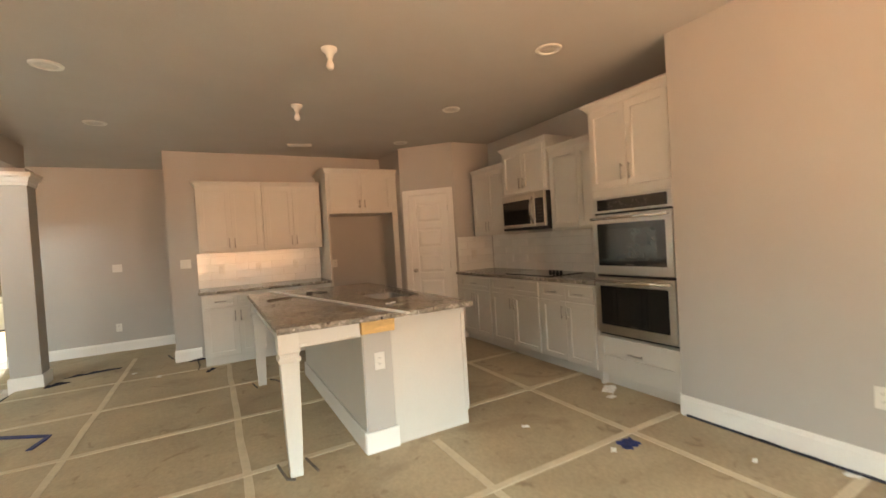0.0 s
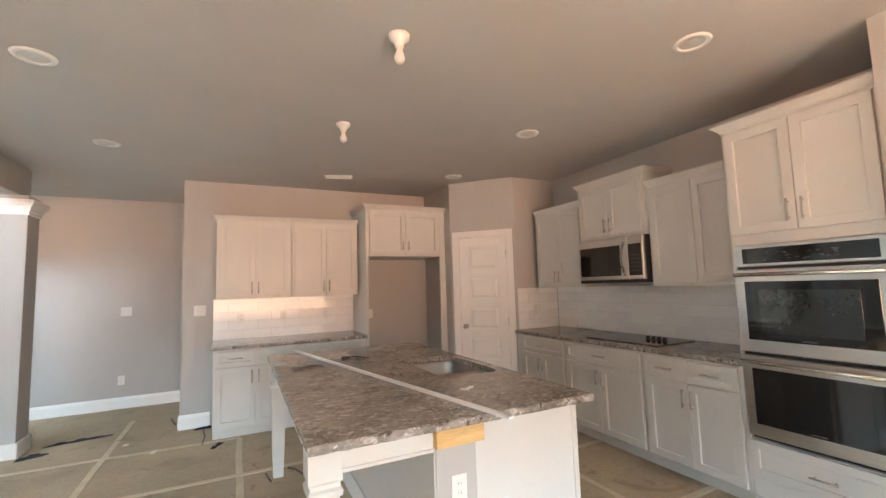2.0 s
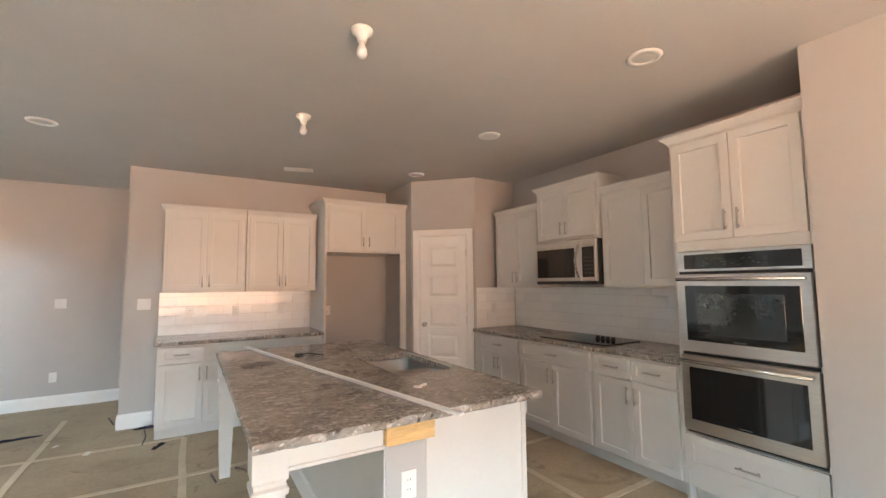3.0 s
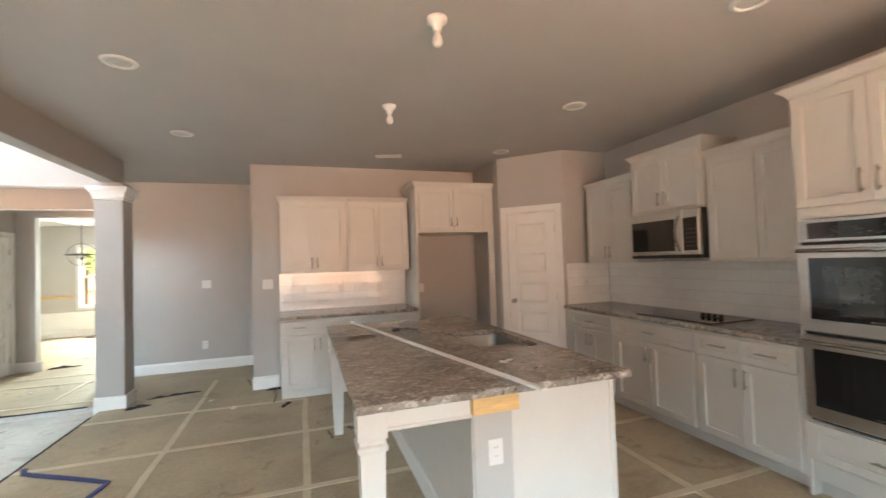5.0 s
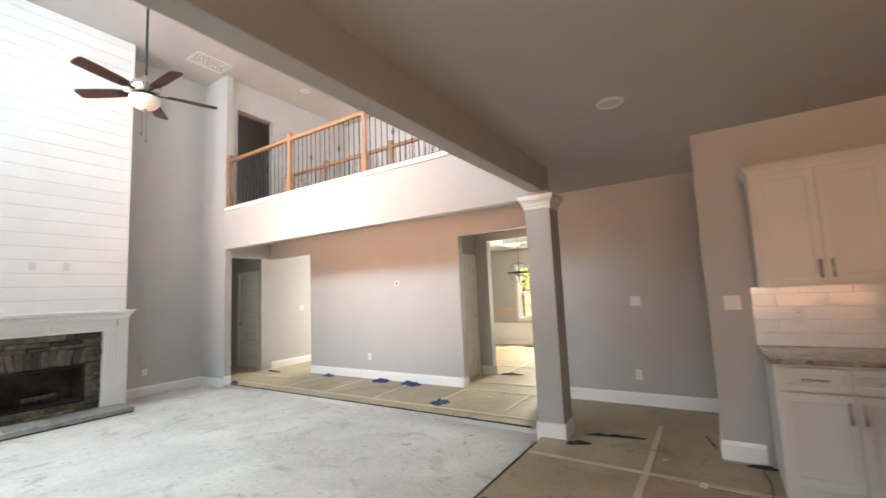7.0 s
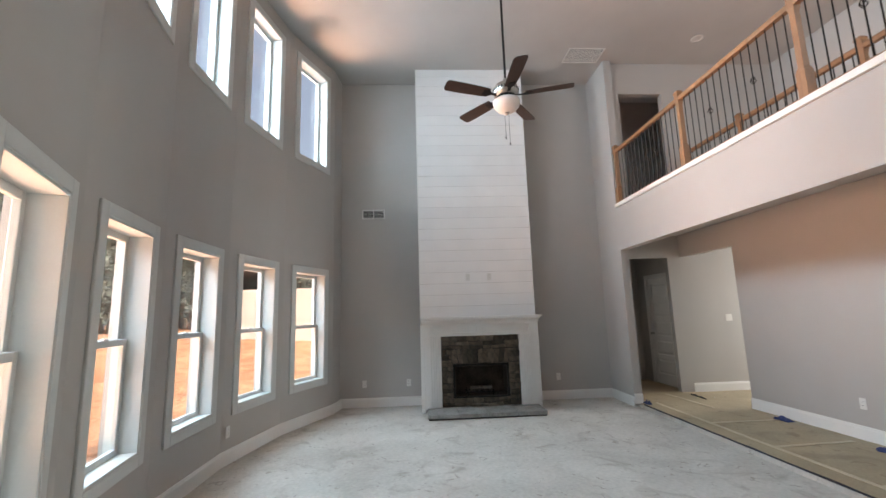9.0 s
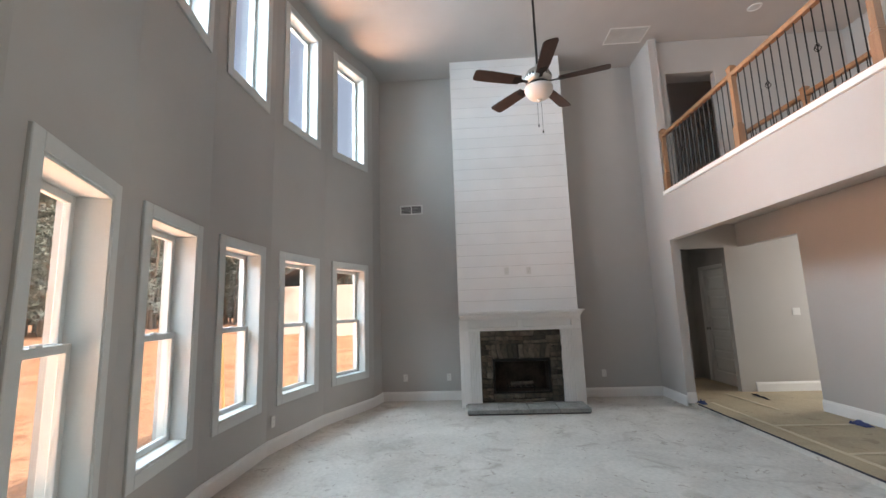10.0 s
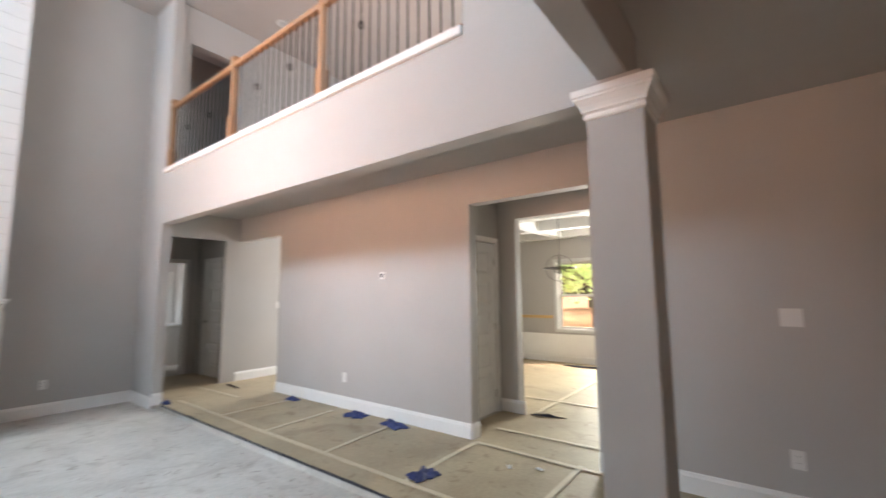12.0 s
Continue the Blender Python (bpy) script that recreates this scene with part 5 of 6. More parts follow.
mo = part("motor_housing", bm, NICKEL, fan, "brushed nickel motor housing", smooth=True)
for i in range(24):
    t = 2 * math.pi * i / 24
    s = block("vent_slot", SOCKET, mo, -0.002, -0.007, -0.016, 0.002, 0.007, 0.016, 0)
    s.matrix_basis = Matrix.Translation((0.131 * math.cos(t), 0.131 * math.sin(t), 3.722)) @ pose(0, 0, 0, 0, 0, math.degrees(t))
bm = bmesh.new()
lathe(bm, [(0.004, 3.490), (0.05, 3.494), (0.095, 3.515), (0.128, 3.552), (0.140, 3.592), (0.139, 3.615), (0.10, 3.63)], 32)
bowl = part("light_bowl", bm, FROST, fan, "frosted white glass bowl", smooth=True)
bm = bmesh.new()
lathe(bm, [(0.004, 3.464), (0.014, 3.468), (0.018, 3.478), (0.026, 3.488), (0.010, 3.496)], 14)
part("finial", bm, NICKEL, bowl, smooth=True)
bm = bmesh.new()
lathe(bm, [(0.10, 3.625), (0.105, 3.63), (0.105, 3.656), (0.09, 3.658)], 28)
part("fitter", bm, IRON, fan, smooth=True)
for dx, dy, ln in ((0.02, 0.012, 0.30), (-0.012, -0.02, 0.22)):
    bm = bmesh.new()
    rod(bm, (dx, dy, 3.46), (dx, dy, 3.46 - ln), 0.0018, seg=5)
    lathe(bm, [(0.002, -0.03), (0.007, -0.022), (0.007, -0.008), (0.002, 0.0)], 8, (dx, dy, 3.46 - ln))
    part("pull_chain", bm, IRON, fan)
for i in range(5):
    a = 72 * i
    bm = bmesh.new()
    outline = [(0.20, -0.055), (0.30, -0.064), (0.50, -0.070), (0.64, -0.070), (0.665, -0.060), (0.675, -0.040), (0.675, 0.040), (0.665, 0.060), (0.64, 0.070), (0.50, 0.070), (0.30, 0.064), (0.20, 0.055)]
    prism(bm, outline, -0.004, 0.004)
    bl = part("blade", bm, BLADE, fan, "dark walnut blade")
    bl.matrix_basis = pose(0, 0, 3.675, 0, 0, a) @ pose(0, 0, 0, 12, 0, 0)
    bm = bmesh.new()
    prism(bm, [(0.10, -0.018), (0.17, -0.014), (0.21, -0.040), (0.27, -0.036), (0.27, 0.036), (0.21, 0.040), (0.17, 0.014), (0.10, 0.018)], -0.011, -0.005)
    part("blade_iron", bm, IRON, bl, "dark metal blade bracket", 0.001)

# ---- balcony railing ----
LZ = 3.18
ledge = block("ledge_trim", TRIM, None, -6.325, YV0 - 0.028, 3.114, -1.312, YV1 + 0.01, LZ - 0.004, 0.004)
structure(ledge, "white painted ledge trim under the balcony railing", "trim")


def railing(name, y, x0, x1, posts, zb, label):
    ob = thing(name, pose(0, y, zb), label, "railing")
    bm = bmesh.new()
    box(bm, x0, -0.045, 0.0, x1, 0.045, 0.022)
    part("shoe_rail", bm, OAK, ob, "oak shoe rail", 0.004)
    bm = bmesh.new()
    prof = [(-0.026, 0.862), (0.026, 0.862), (0.034, 0.885), (0.032, 0.908), (0.018, 0.922), (-0.018, 0.922), (-0.032, 0.908), (-0.034, 0.885)]
    A, B = [bm.verts.new((x0, a, b)) for a, b in prof], [bm.verts.new((x1, a, b)) for a, b in prof]
    for i in range(8):
        j = (i + 1) % 8
        bm.faces.new((A[i], A[j], B[j], B[i]))
    bm.faces.new(A)
    bm.faces.new(B)
    bmesh.ops.recalc_face_normals(bm, faces=bm.faces[:])
    part("handrail", bm, OAK, ob, "oak handrail")
    for x in posts:
        bm = bmesh.new()
        pr = [(0.043, 0.0), (0.043, 0.25), (0.036, 0.262), (0.036, 0.272), (0.028, 0.29), (0.026, 0.80), (0.030, 0.83), (0.034, 0.845), (0.034, 0.955), (0.040, 0.965), (0.040, 0.98), (0.026, 1.0), (0.010, 1.012)]
        r4 = [[bm.verts.new((sx * r, sy * r, zz)) for sx, sy in ((-1, -1), (1, -1), (1, 1), (-1, 1))] for r, zz in pr]
        for a, b in zip(r4, r4[1:]):
            for i in range(4):
                bm.faces.new((a[i], a[(i + 1) % 4], b[(i + 1) % 4], b[i]))
        bm.faces.new(list(reversed(r4[0])))
        bm.faces.new(r4[-1])
        p = part("newel_post", bm, OAK, ob, "oak newel post")
        p.location = (x, 0, 0)
    plain, fancy = None, None
    ends = sorted([x0, *posts, x1])
    count = 0
    for a, b in zip(ends, ends[1:]):
        n = int(round((b - a) / 0.101)) - 1
        for i in range(1, n + 1):
            x = a + (b - a) * i / (n + 1)
            count += 1
            knot = i % 6 == 5
            src = fancy if knot else plain
            if src is None:
                bm = bmesh.new()
                rod(bm, (0, 0, 0.02), (0, 0, 0.865), 0.0075, seg=4)
                box(bm, -0.012, -0.012, 0.022, 0.012, 0.012, 0.04)
                if knot:
                    for q in range(4):
                        for s in range(6):
                            f = lambda t: Vector((0.026 * math.sin(math.pi * t) * math.cos(q * math.pi / 2 + 2.4 * t), 0.026 * math.sin(math.pi * t) * math.sin(q * math.pi / 2 + 2.4 * t), 0.43 + 0.085 * t))
                            rod(bm, f(s / 6), f((s + 1) / 6), 0.004, seg=4)
                src = part("baluster", bm, IRON, ob, "black twisted basket baluster" if knot else "")
                if knot:
                    fancy = src
                else:
                    plain = src
                src.location = (x, 0, 0)
            else:
                c = new("baluster", src.data)
                c.parent = ob
                c.location = (x, 0, 0)
                if knot:
                    c["label"] = "black twisted basket baluster"
    return ob


railing("balcony_railing", 7.405, -6.32, -1.315, (-6.27, -4.53, -2.88), LZ - 0.003, "oak and black iron balcony railing with basket balusters")
railing("stair_railing", 8.62, -6.30, -1.5, (-5.05, -3.4, -1.7), 3.131, "oak and black iron railing at the far side of the landing")

# ---- dining room seen through the passage ----
for a, b in (((-4.62, 13.7), (-4.62 + DW[0][0] - 0.09, 13.7)), ((-4.62 + DW[1][1] + 0.09, 13.7), (1.02, 13.7)), ((-4.62, 9.97), (-4.62, 13.7))):
    an = math.degrees(math.atan2(b[1] - a[1], b[0] - a[0]))
    n = math.hypot(b[0] - a[0], b[1] - a[1])
    bm = bmesh.new()
    box(bm, 0, -0.022, 0.895, n, -0.001, 0.955)
    o = part("chair_rail", bm, PINE, bevel=0.004)
    o.matrix_world = pose(a[0], a[1], 0, 0, 0, an)
    structure(o, "bare pine chair rail on the dining-room wall", "trim")
bm = bmesh.new()
box(bm, -4.60, 13.682, 0.15, 1.0, 13.698, 0.575)
structure(part("wainscot", bm, TRIM), "white painted wainscot under the window", "trim")
bm = bmesh.new()
box(bm, -4.618, 9.99, 0.15, -4.604, 13.68, 0.894)
structure(part("wainscot", bm, TRIM), "white painted wainscot on the side wall", "trim")
bm = bmesh.new()
for x in (-4.52, -3.2, -1.8, -0.4, 0.92):
    box(bm, x - 0.09, 9.98, 2.56, x + 0.09, 13.69, H + 0.001)
for y in (10.07, 11.25, 12.45, 13.60):
    box(bm, -4.61, y - 0.09, 2.562, 1.01, y + 0.09, H + 0.001)
structure(part("coffer_beams", bm, TRIM), "white boxed coffer beams on the dining ceiling", "ceiling beam")
ch = thing("chandelier", pose(-2.58, 12.0, 1.84), "open metal orb chandelier, unlit", "chandelier")
def hoop(r, m, w=0.012):
    bm = bmesh.new()
    n = 36
    for i in range(n):
        a, b = 2 * math.pi * i / n, 2 * math.pi * (i + 1) / n
        rod(bm, m @ Vector((r * math.cos(a), r * math.sin(a), 0)), m @ Vector((r * math.cos(b), r * math.sin(b), 0)), w, seg=5)
    return part("hoop", bm, IRON, ch)
hoop(0.26, pose(0, 0, 0), 0.010)
hoop(0.22, pose(0, 0, 0, 90, 0, 25), 0.0045)
hoop(0.22, pose(0, 0, 0, 90, 0, 115), 0.0045)
bm = bmesh.new()
rod(bm, (0, 0, -0.12), (0, 0, 0.25), 0.009, seg=8)
rod(bm, (0, 0, 0.25), (0, 0, 0.89), 0.005, seg=6)
lathe(bm, [(0.05, 0.86), (0.06, 0.88), (0.06, 0.897)], 18)
for i in range(4):
    a = math.pi / 2 * i
    rod(bm, (0, 0, -0.10), (0.08 * math.cos(a), 0.08 * math.sin(a), -0.06), 0.006, seg=6)
    rod(bm, (0.08 * math.cos(a), 0.08 * math.sin(a), -0.06), (0.08 * math.cos(a), 0.08 * math.sin(a), 0.04), 0.010, seg=8)
part("stem", bm, IRON, ch)


# ---- clutter on the floor ----
def crumple(name, x, y, z, lx, ly, h, mat, label, category, seed, rot=0):
    """A crumpled strip or scrap, thick and uneven."""
    bm = bmesh.new()
    nx, ny = 14, 6
    top, low = [], []
    for j in range(ny + 1):
        for i in range(nx + 1):
            u, v = i / nx - 0.5, j / ny - 0.5
            e = 1 + 0.35 * noise.noise((u * 3 + seed, v * 3, seed))
            px, py = u * lx * e, v * ly * (1 + 0.5 * noise.noise((u * 5 + seed * 2, seed, 0)))
            hh = h * max(0.12, 0.45 + 0.9 * noise.noise((u * 4 + seed, v * 4, 2.0))) * (1 - (2 * max(abs(u), abs(v))) ** 3 * 0.8)
            top.append(bm.verts.new((px, py, hh + 0.003)))
            low.append(bm.verts.new((px, py, 0.0)))
    w = nx + 1
    for j in range(ny):
        for i in range(nx):
            a = j * w + i
            bm.faces.new((top[a], top[a + 1], top[a + w + 1], top[a + w]))
            bm.faces.new((low[a], low[a + w], low[a + w + 1], low[a + 1]))
    rim = [j for j in range(w)] + [w * j + nx for j in range(1, ny + 1)] + [w * ny + i for i in range(nx - 1, -1, -1)] + [w * j for j in range(ny - 1, 0, -1)]
    for a, b in zip(rim, rim[1:] + rim[:1]):
        bm.faces.new((low[a], low[b], top[b], top[a]))
    ob = part(name, bm, mat)
    ob.matrix_world = pose(x, y, z, 0, 0, rot)
    return tagged(ob, label, category)


FZ = 0.010
for i, (x, y, lx, ly, r) in enumerate([(-3.76, 8.62, 0.30, 0.16, 10), (-3.15, 8.62, 0.34, 0.15, -12), (-2.08, 7.86, 0.24, 0.16, 70), (-5.05, 8.62, 0.20, 0.10, 5), (-6.25, 7.52, 0.14, 0.08, 0)]):
    crumple("blue_tape_wad", x, y, FZ, lx, ly, 0.065, BLUE, "crumpled wad of blue painter's tape on the floor paper", "tape wad", i * 3.1, r)
crumple("blue_tape_wad", 3.76, 2.73, FZ, 0.13, 0.10, 0.012, BLUE, "flattened blue tape scrap on the floor paper", "tape wad", 21.0, 0)
crumple("paper_scrap", 4.42, 3.42, FZ, 0.16, 0.09, 0.03, SCRAP, "crumpled white paper scrap on the floor paper", "scrap", 33.0, 30)
for i, (x, y, s) in enumerate([(4.30, 3.30, 0.07), (3.62, 2.73, 0.05), (0.9, 6.74, 0.07), (-1.62, 8.4, 0.06), (-1.40, 8.5, 0.06), (4.15, 2.2, 0.04), (0.62, 7.1, 0.05), (4.38, 1.85, 0.07), (3.4, 3.3, 0.05)]):
    crumple("paper_scrap", x, y, FZ, s, s * 0.6, 0.012, SCRAP, "small torn white scrap on the floor", "scrap", 40.0 + i, i * 40)
for i, (x, y, lx, ly, r) in enumerate([(1.42, 6.60, 0.16, 0.06, 60), (1.28, 7.25, 0.20, 0.05, 0), (-0.10, 7.18, 0.20, 0.10, 20), (0.15, 7.5, 0.45, 0.05, 10), (-6.6, 8.55, 0.4, 0.05, -5), (-1.95, 9.9, 0.35, 0.04, 10)]):
    crumple("dark_scrap", x, y, FZ, lx, ly * 0.6, 0.03, CLOTH, "dark crumpled plastic scrap on the floor paper", "scrap", 60.0 + i * 2.3, r)
crumple("extension_lead", -2.3, 13.3, FZ, 1.3, 0.10, 0.05, CLOTH, "dark cord bundle lying below the dining window", "cord", 90.0, 3)


def ribbon(name, pts, w, mat, label, category, z):
    """A tape ribbon along a bent line, lifted a little."""
    bm = bmesh.new()
    rows = []
    for i, (x, y) in enumerate(pts):
        a = Vector(pts[min(i + 1, len(pts) - 1)]) - Vector(pts[max(i - 1, 0)])
        s = Vector((-a.y, a.x)).normalized() * w / 2
        lift = 0.006 + 0.01 * abs(noise.noise((x * 6, y * 6, 1)))
        rows.append([bm.verts.new((x + s.x, y + s.y, z + lift + 0.004)), bm.verts.new((x - s.x, y - s.y, z + lift)), bm.verts.new((x - s.x, y - s.y, z)), bm.verts.new((x + s.x, y + s.y, z))])
    for a, b in zip(rows, rows[1:]):
        for k in range(4):
            bm.faces.new((a[k], a[(k + 1) % 4], b[(k + 1) % 4], b[k]))
    bm.faces.new(rows[0])
    bm.faces.new(rows[-1])
    bmesh.ops.recalc_face_normals(bm, faces=bm.faces[:])
    return tagged(part(name, bm, mat), label, category)


ribbon("blue_tape_ribbon", [(-0.40, 5.86), (-0.36, 5.77), (-0.25, 5.70), (0.0, 5.56), (0.20, 5.44), (0.30, 5.38), (0.29, 5.30), (0.25, 5.14)], 0.038, BLUE, "loose bent ribbon of blue painter's tape on the floor", "tape", FZ)
ribbon("edge_tape", [(-0.46, 7.05 - 0.12 * i) for i in range(36)], 0.018, CLOTH, "dark frayed tape along the paper edge", "tape", 0.002)
ribbon("edge_tape", [(-6.2 + 0.15 * i, 7.44) for i in range(38)], 0.018, CLOTH, "dark frayed tape along the hall paper edge", "tape", 0.002)
ribbon("edge_tape", [(XN - 0.022, 2.75 - 0.12 * i) for i in range(20)], 0.012, CLOTH, "dark tape under the baseboard", "tape", FZ)

for p in ([(1.80, 3.79), (1.83, 3.58), (1.87, 3.55)], [(1.97, 3.78), (2.01, 3.57)], [(1.80, 5.70), (1.83, 5.52)], [(1.97, 5.72), (2.02, 5.66), (2.08, 5.50)], [(1.27, 7.18), (1.30, 6.95), (1.29, 6.72)], [(0.90, 7.84), (0.98, 7.55)]):
    ribbon("tape_mark", p, 0.011, DUSTY, "short strip of dark tape on the floor paper", "tape", FZ)

# ---- outside ----
bm = bmesh.new()
N = 170
vv = {}
for i in range(N + 1):
    for j in range(N + 1):
        f = lambda t: math.copysign(abs(t) ** 2.6, t) * 260
        x, y = -4 + f(2 * i / N - 1), -4 + f(2 * j / N - 1)
        d = math.hypot(x + 3, y - 4)
        zz = -0.45 + 0.20 * noise.noise((x * 0.6, y * 0.6, 0)) + 0.14 * noise.noise((x * 1.7, y * 1.7, 4))
        zz += 0.9 * max(0, min(1, (d - 13) / 15)) + 0.25 * noise.noise((x * 0.12, y * 0.12, 9))
        if -8.8 < x < 6 and -3 < y < 15:
            zz = -0.5
        vv[i, j] = bm.verts.new((x, y, zz))
for i in range(N):
    for j in range(N):
        bm.faces.new((vv[i, j], vv[i + 1, j], vv[i + 1, j + 1], vv[i, j + 1]))
structure(part("ground", bm, CLAY, smooth=True), "bare orange clay building plot", "ground")


def stake(x, y, h, lean):
    bm = bmesh.new()
    box(bm, -0.045, -0.02, -0.3, 0.045, 0.02, h)
    o = part("wooden_stake", bm, PINE, None, "", 0.004)
    o.matrix_world = pose(x, y, -0.45, lean, lean * 0.6, 20)
    tagged(o, "rough sawn wooden stake standing in the clay", "stake", "stakes")


stake(-3.62, 0.3, 2.2, 1.5)
stake(-8.66, -1.0, 1.36, 3)


def pine_meshes(seed, h):
    """A tall pine: tapered trunk with bare limbs below and a ragged crown of needle tufts."""
    rnd = random.Random(seed)
    bm = bmesh.new()
    lean = rnd.uniform(-0.3, 0.3)
    pts = [Vector((lean * (t / 6) ** 1.5, 0.2 * math.sin(t + seed), h * t / 6 - 0.3)) for t in range(7)]
    for i in range(6):
        rod(bm, pts[i], pts[i + 1], 0.19 * (1 - i / 7), 0.19 * (1 - (i + 1) / 7), 7)
    cr = bmesh.new()
    for k in range(34):
        t = 0.12 + 0.86 * k / 34
        a = rnd.uniform(0, 6.28)
        c = Vector((lean * t, 0, h * t))
        ln = (1.05 - t) * rnd.uniform(2.0, 3.6) + 0.4
        e = c + Vector((math.cos(a) * ln, math.sin(a) * ln, rnd.uniform(-0.1, 0.7)))
        rod(bm, c, e, 0.045, 0.012, 4)
        for s in range(7):
            p = c.lerp(e, 0.35 + 0.65 * s / 6) + Vector((rnd.uniform(-0.4, 0.4), rnd.uniform(-0.4, 0.4), rnd.uniform(-0.2, 0.3)))
            for q in range(9):
                d = Vector((rnd.uniform(-1, 1), rnd.uniform(-1, 1), rnd.uniform(-0.5, 0.9))).normalized()
                w = d.orthogonal().normalized() * 0.07
                tip = p + d * rnd.uniform(0.35, 0.65)
                v = [cr.verts.new(p - w), cr.verts.new(p + w), cr.verts.new(tip)]
                cr.faces.new(v)
    return bm, cr


rnd = random.Random(11)
protos = []
for s, h in ((1, 15), (2, 18), (3, 13)):
    t = thing("pine_tree", pose(-14 - 5 * s, -27, 0), "tall dark pine at the edge of the cleared plot", "tree", "pine wood")
    a, b = pine_meshes(s, h)
    part("trunk", a, BARK, t)
    part("crown", b, HAZY_NEEDLE, t)
    protos.append(t)
for i in range(230):
    row = i % 5
    x = -104 + 124 * ((i // 5) + rnd.random()) / 46
    y = -25 - 3.5 * row - 2.5 * rnd.random()
    copy_thing(protos[i % 3], pose(x, y, 0.1, 0, 0, rnd.uniform(0, 360)))
for i in range(60):
    copy_thing(protos[i % 3], pose(-48 - 5 * (i % 3) - 3 * rnd.random(), -26 + 50 * ((i // 3) + rnd.random()) / 20, 0.1, 0, 0, rnd.uniform(0, 360)))


def leafy(seed, h):
    rnd = random.Random(seed)
    bm, cr = bmesh.new(), bmesh.new()
    rod(bm, (0, 0, -0.3), (0.1, 0, h * 0.45), 0.16, 0.10, 7)
    for k in range(14):
        a = rnd.uniform(0, 6.28)
        c = Vector((0.1, 0, h * rnd.uniform(0.25, 0.5)))
        e = c + Vector((math.cos(a) * rnd.uniform(0.8, 2.2), math.sin(a) * rnd.uniform(0.8, 2.2), h * rnd.uniform(0.1, 0.45)))
        rod(bm, c, e, 0.06, 0.015, 4)
        for q in range(150):
            p = c.lerp(e, rnd.uniform(0.4, 1.05)) + Vector((rnd.gauss(0, 0.4), rnd.gauss(0, 0.4), rnd.gauss(0, 0.35)))
            d = Vector((rnd.uniform(-1, 1), rnd.uniform(-1, 1), rnd.uniform(-1, 1))).normalized()
            w = d.orthogonal().normalized() * 0.07
            cr.faces.new([cr.verts.new(p - d * 0.1), cr.verts.new(p + w), cr.verts.new(p + d * 0.12), cr.verts.new(p - w)])
    return bm, cr


lt = thing("leafy_tree", pose(-4.6, 26, -0.3), "green leafy tree outside the dining window", "tree", "leafy trees")
a, b = leafy(4, 7.0)
part("trunk", a, BARK, lt)
part("crown", b, LEAF, lt)
for x, y in ((-6.6, 19.5), (-3.6, 19), (-5.2, 22), (-7.5, 24), (-1.5, 25), (-11, 28), (-6, 31), (-2.5, 32), (-9, 33), (2, 29), (-14, 31)):
    copy_thing(lt, pose(x, y, -0.3, 0, 0, x * 50))

# neighbouring house
hs = thing("neighbour_house", pose(-26, -6.5, 0.0), "white sided neighbouring house with grey shingle roof", "house")
block("wall", SIDING, hs, -8, -2.0, -0.4, 0, 7.0, 3.2, 0.01)
bm = bmesh.new()
for s in (0, 1):
    y0, y1 = (-2.5, 2.5) if s == 0 else (7.5, 2.5)
    v = [bm.verts.new(p) for p in ((-8.4, y0, 3.1), (0.5, y0, 3.1), (0.5, y1, 5.6), (-8.4, y1, 5.6), (-8.4, y0, 3.25), (0.5, y0, 3.25), (0.5, y1, 5.75), (-8.4, y1, 5.75))]
    for f in ((0, 1, 2, 3), (4, 5, 6, 7), (0, 1, 5, 4), (1, 2, 6, 5), (2, 3, 7, 6), (3, 0, 4, 7)):
        bm.faces.new([v[i] for i in f])
bmesh.ops.recalc_face_normals(bm, faces=bm.faces[:])
part("roof", bm, SHINGLE, hs)
block("fascia", SIDING, hs, 0.5, -2.5, 3.05, 0.54, 7.5, 3.22, 0.005)
bm = bmesh.new()
for y in (-1.9, 1.0):
    rod(bm, (0.30, y, -0.4), (0.30, y, 2.9), 0.05, seg=8)
    rod(bm, (0.30, y, 2.9), (0.02, y, 3.1), 0.05, seg=8)
part("downspout", bm, BLACK, hs, "black downspout")


# ---- tiles: each a piece of its wall's backsplash ----
def splash(m, length, z0, z1, label, skip=()):
    base = block("backsplash", GROUT, None, 0, -0.004, z0, length, -0.0005, z1, 0)
    base.matrix_world = m
    structure(base, label, "backsplash")
    th_, tw, g = 0.1016, 0.305, 0.0025
    meshes = {}
    rows = int(math.ceil((z1 - z0) / th_))
    rn = random.Random(7)
    for r in range(rows):
        a = z0 + r * th_ + g
        b = min(z0 + (r + 1) * th_, z1) - 0.0003
        if b - a < 0.01:
            continue
        x = -tw * (0.5 if r % 2 else 0.0)
        while x < length - 0.012:
            p, q = max(x, 0) + g / 2, min(x + tw, length) - g / 2
            if q - p > 0.012:
                key = (round(q - p, 3), round(b - a, 3))
                if key not in meshes:
                    bm = bmesh.new()
                    box(bm, -(q - p) / 2, -0.009, -(b - a) / 2, (q - p) / 2, -0.0035, (b - a) / 2)
                    bmesh.ops.bevel(bm, geom=[e for e in bm.edges if all(v.co.y < -0.008 for v in e.verts)], offset=0.0012, segments=1, affect="EDGES")
                    me = bpy.data.meshes.new("tile")
                    bm.to_mesh(me)
                    bm.free()
                    me.materials.append(TILE)
                    meshes[key] = me
                o = new("tile", meshes[key])
                o.parent = base
                o.matrix_basis = pose((p + q) / 2, 0, (a + b) / 2, rn.uniform(-0.5, 0.5), 0, rn.uniform(-0.5, 0.5))
            x += tw


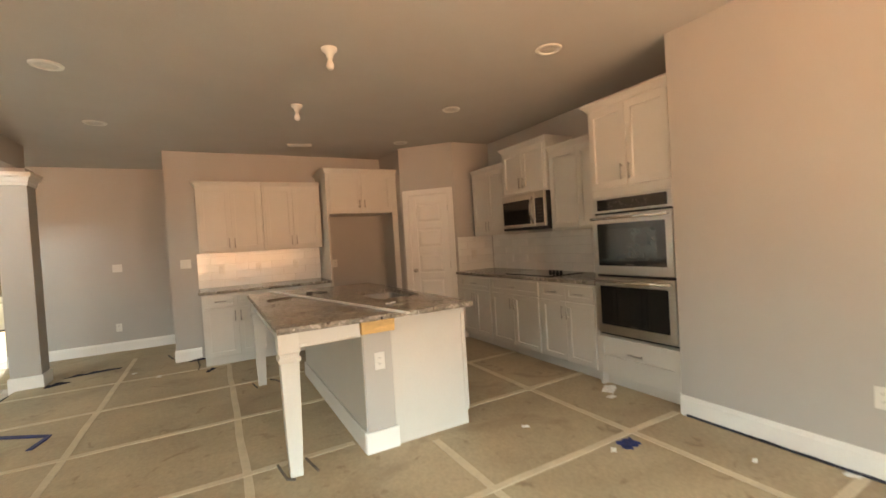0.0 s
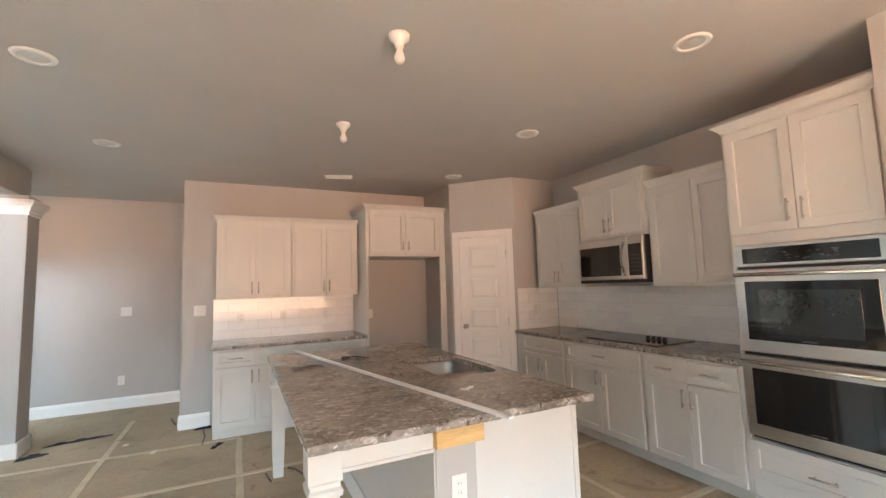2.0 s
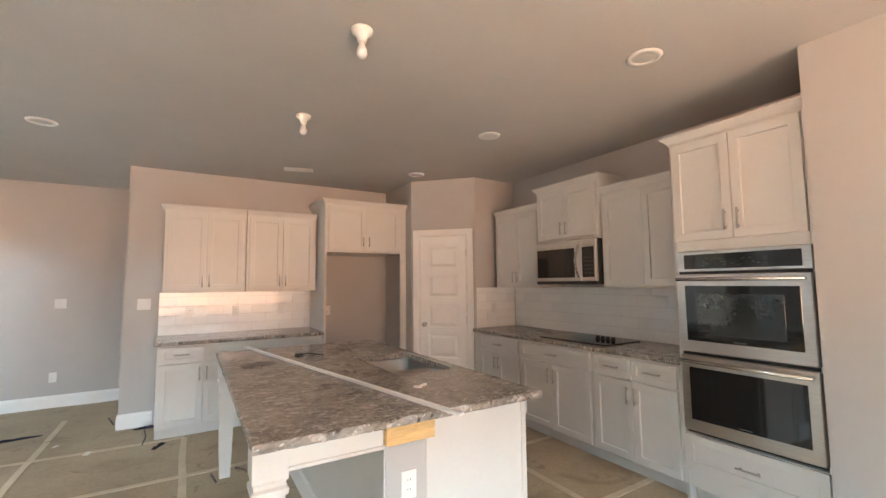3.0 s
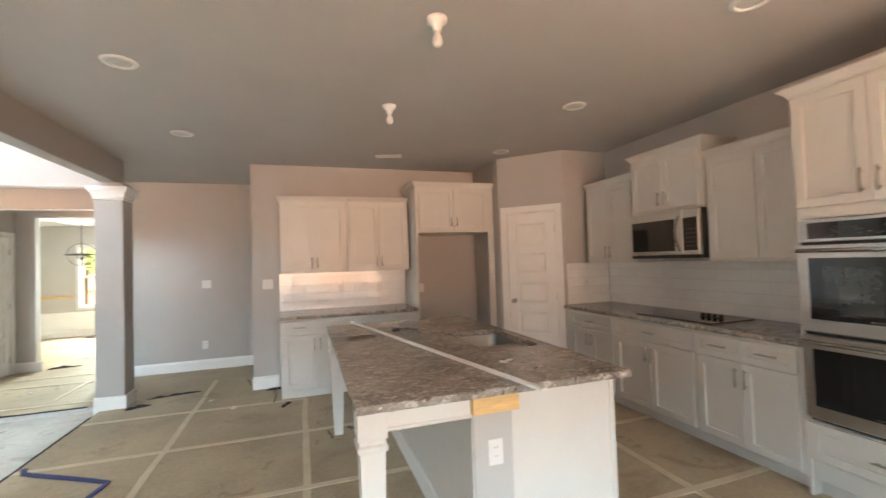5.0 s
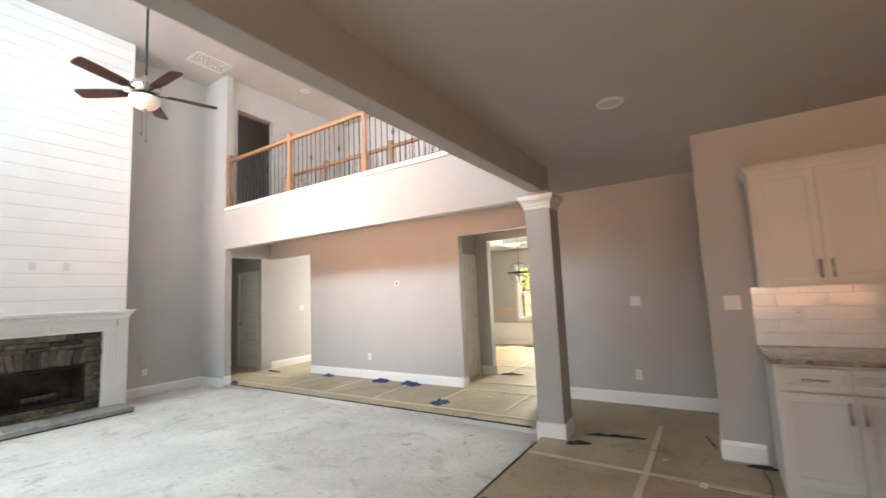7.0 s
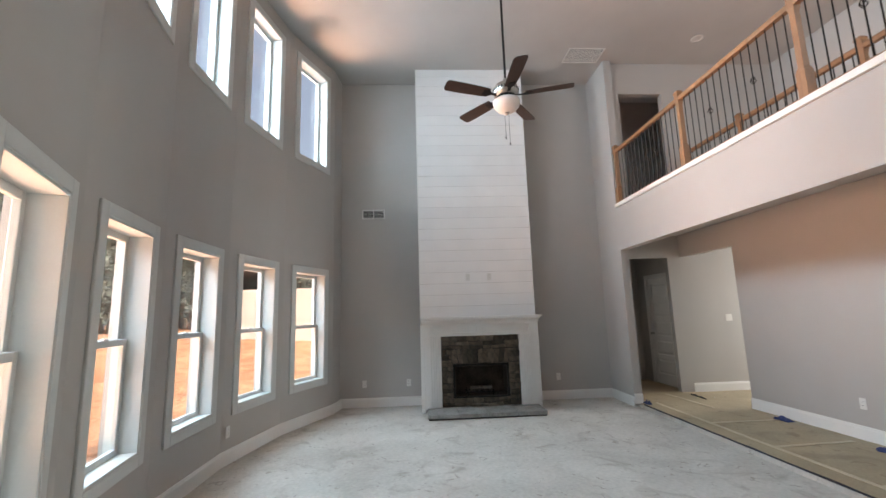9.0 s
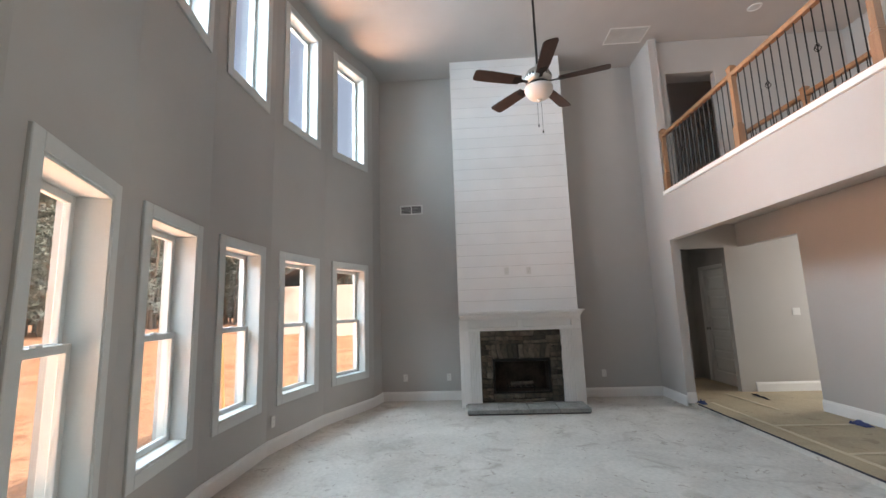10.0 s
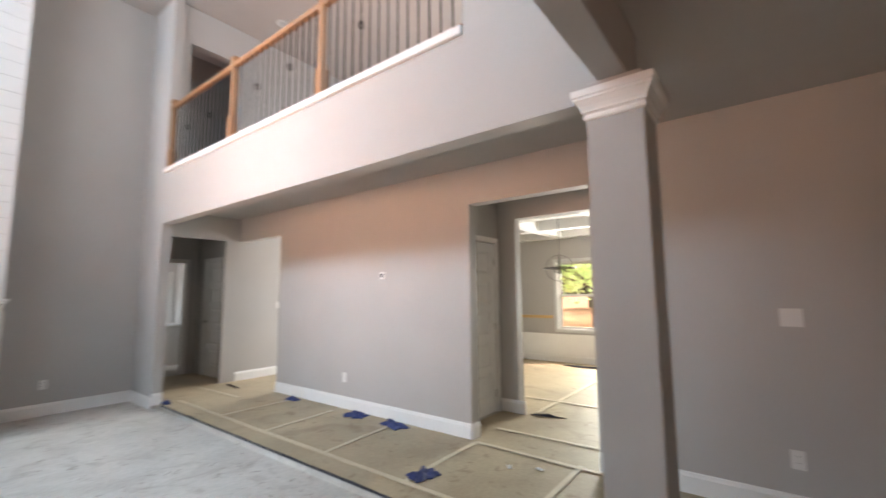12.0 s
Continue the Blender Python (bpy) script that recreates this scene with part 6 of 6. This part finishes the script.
splash(pose(1.335, YB, 0), 1.595, 0.922, 1.384, "white glazed subway-tile backsplash")
splash(pose(XR, 5.99, 0, 0, 0, -90), 5.99 - 3.57, 0.922, 1.40, "white glazed subway-tile backsplash behind the cooktop")
splash(pose(4.545, 6.0, 0), 0.59, 0.922, 1.40, "white glazed subway-tile backsplash on the corner return")

# ---- hearth slabs and stones ----
hearth = block("hearth", MORTAR, None, -6.50, 4.16, GF + 0.001, -6.03, 5.88, GF + 0.02, 0)
tagged(hearth, "raised grey slate hearth in front of the fireplace", "hearth")
ys = [4.150, 4.60, 5.03, 5.45, 5.892]
for a, b in zip(ys, ys[1:]):
    block("hearth_slab", HEARTH, hearth, -6.48, a + 0.003, GF + 0.02, -6.01, b - 0.003, GF + 0.078, 0.006)

sur = block("stone_surround", MORTAR, None, -6.62, 4.384, GF + 0.078, -6.50, GY0, 1.11, 0)
tagged(sur, "dark stacked-stone fireplace surround with soldier course", "stone surround")
for a, b, c, d in ((GY1, 5.626, GF + 0.078, 1.11), (GY0, GY1, GF + 0.078, GZ0 - 0.002), (GY0, GY1, GZ1 + 0.002, 1.11)):
    block("mortar_bed", MORTAR, sur, -6.62, a, c, -6.50, b, d, 0)
rs = random.Random(3)


def stone(y0, y1, z0, z1, tilt=0.0):
    bm = bmesh.new()
    g = 0.004
    dpt = rs.uniform(0.014, 0.055)
    cy, cz = (y0 + y1) / 2, (z0 + z1) / 2
    box(bm, 0, y0 - cy + g, z0 - cz + g, dpt, y1 - cy - g, z1 - cz - g)
    for v in bm.verts:
        j = min(y1 - y0, z1 - z0) * 0.15
        v.co += Vector((rs.uniform(-0.008, 0.006) if v.co.x > 0.001 else 0, rs.uniform(-j, j), rs.uniform(-j, j)))
    bmesh.ops.bevel(bm, geom=bm.edges[:], offset=0.006, segments=1, affect="EDGES", clamp_overlap=True)
    o = part("stone", bm, STONE, sur)
    o.matrix_basis = pose(-6.502, cy, cz, tilt, 0, 0)


def courses(y0, y1, z0, z1, hmin, hmax, wmin, wmax):
    z = z0
    while z < z1 - 0.012:
        h = min(rs.uniform(hmin, hmax), z1 - z)
        if z1 - z - h < 0.02:
            h = z1 - z
        y = y0
        while y < y1 - 0.01:
            w = min(rs.uniform(wmin, wmax), y1 - y)
            if y1 - y - w < 0.05:
                w = y1 - y
            stone(y, y + w, z, z + h)
            y += w
        z += h


courses(4.386, GY0 - 0.003, GF + 0.082, 0.90, 0.035, 0.10, 0.07, 0.18)
courses(GY1 + 0.003, 5.624, GF + 0.082, 0.90, 0.035, 0.10, 0.07, 0.18)
courses(GY0, GY1, GF + 0.082, GZ0 - 0.004, 0.04, 0.06, 0.14, 0.30)
courses(4.386, 5.624, 0.905, 1.106, 0.035, 0.085, 0.10, 0.30)
n = 11
for i in range(n):
    a = GY0 - 0.02 + (GY1 - GY0 + 0.04) * i / n
    b = GY0 - 0.02 + (GY1 - GY0 + 0.04) * (i + 1) / n
    stone(a, b, GZ1 + 0.006, 0.90, (i - (n - 1) / 2) * -2.6)
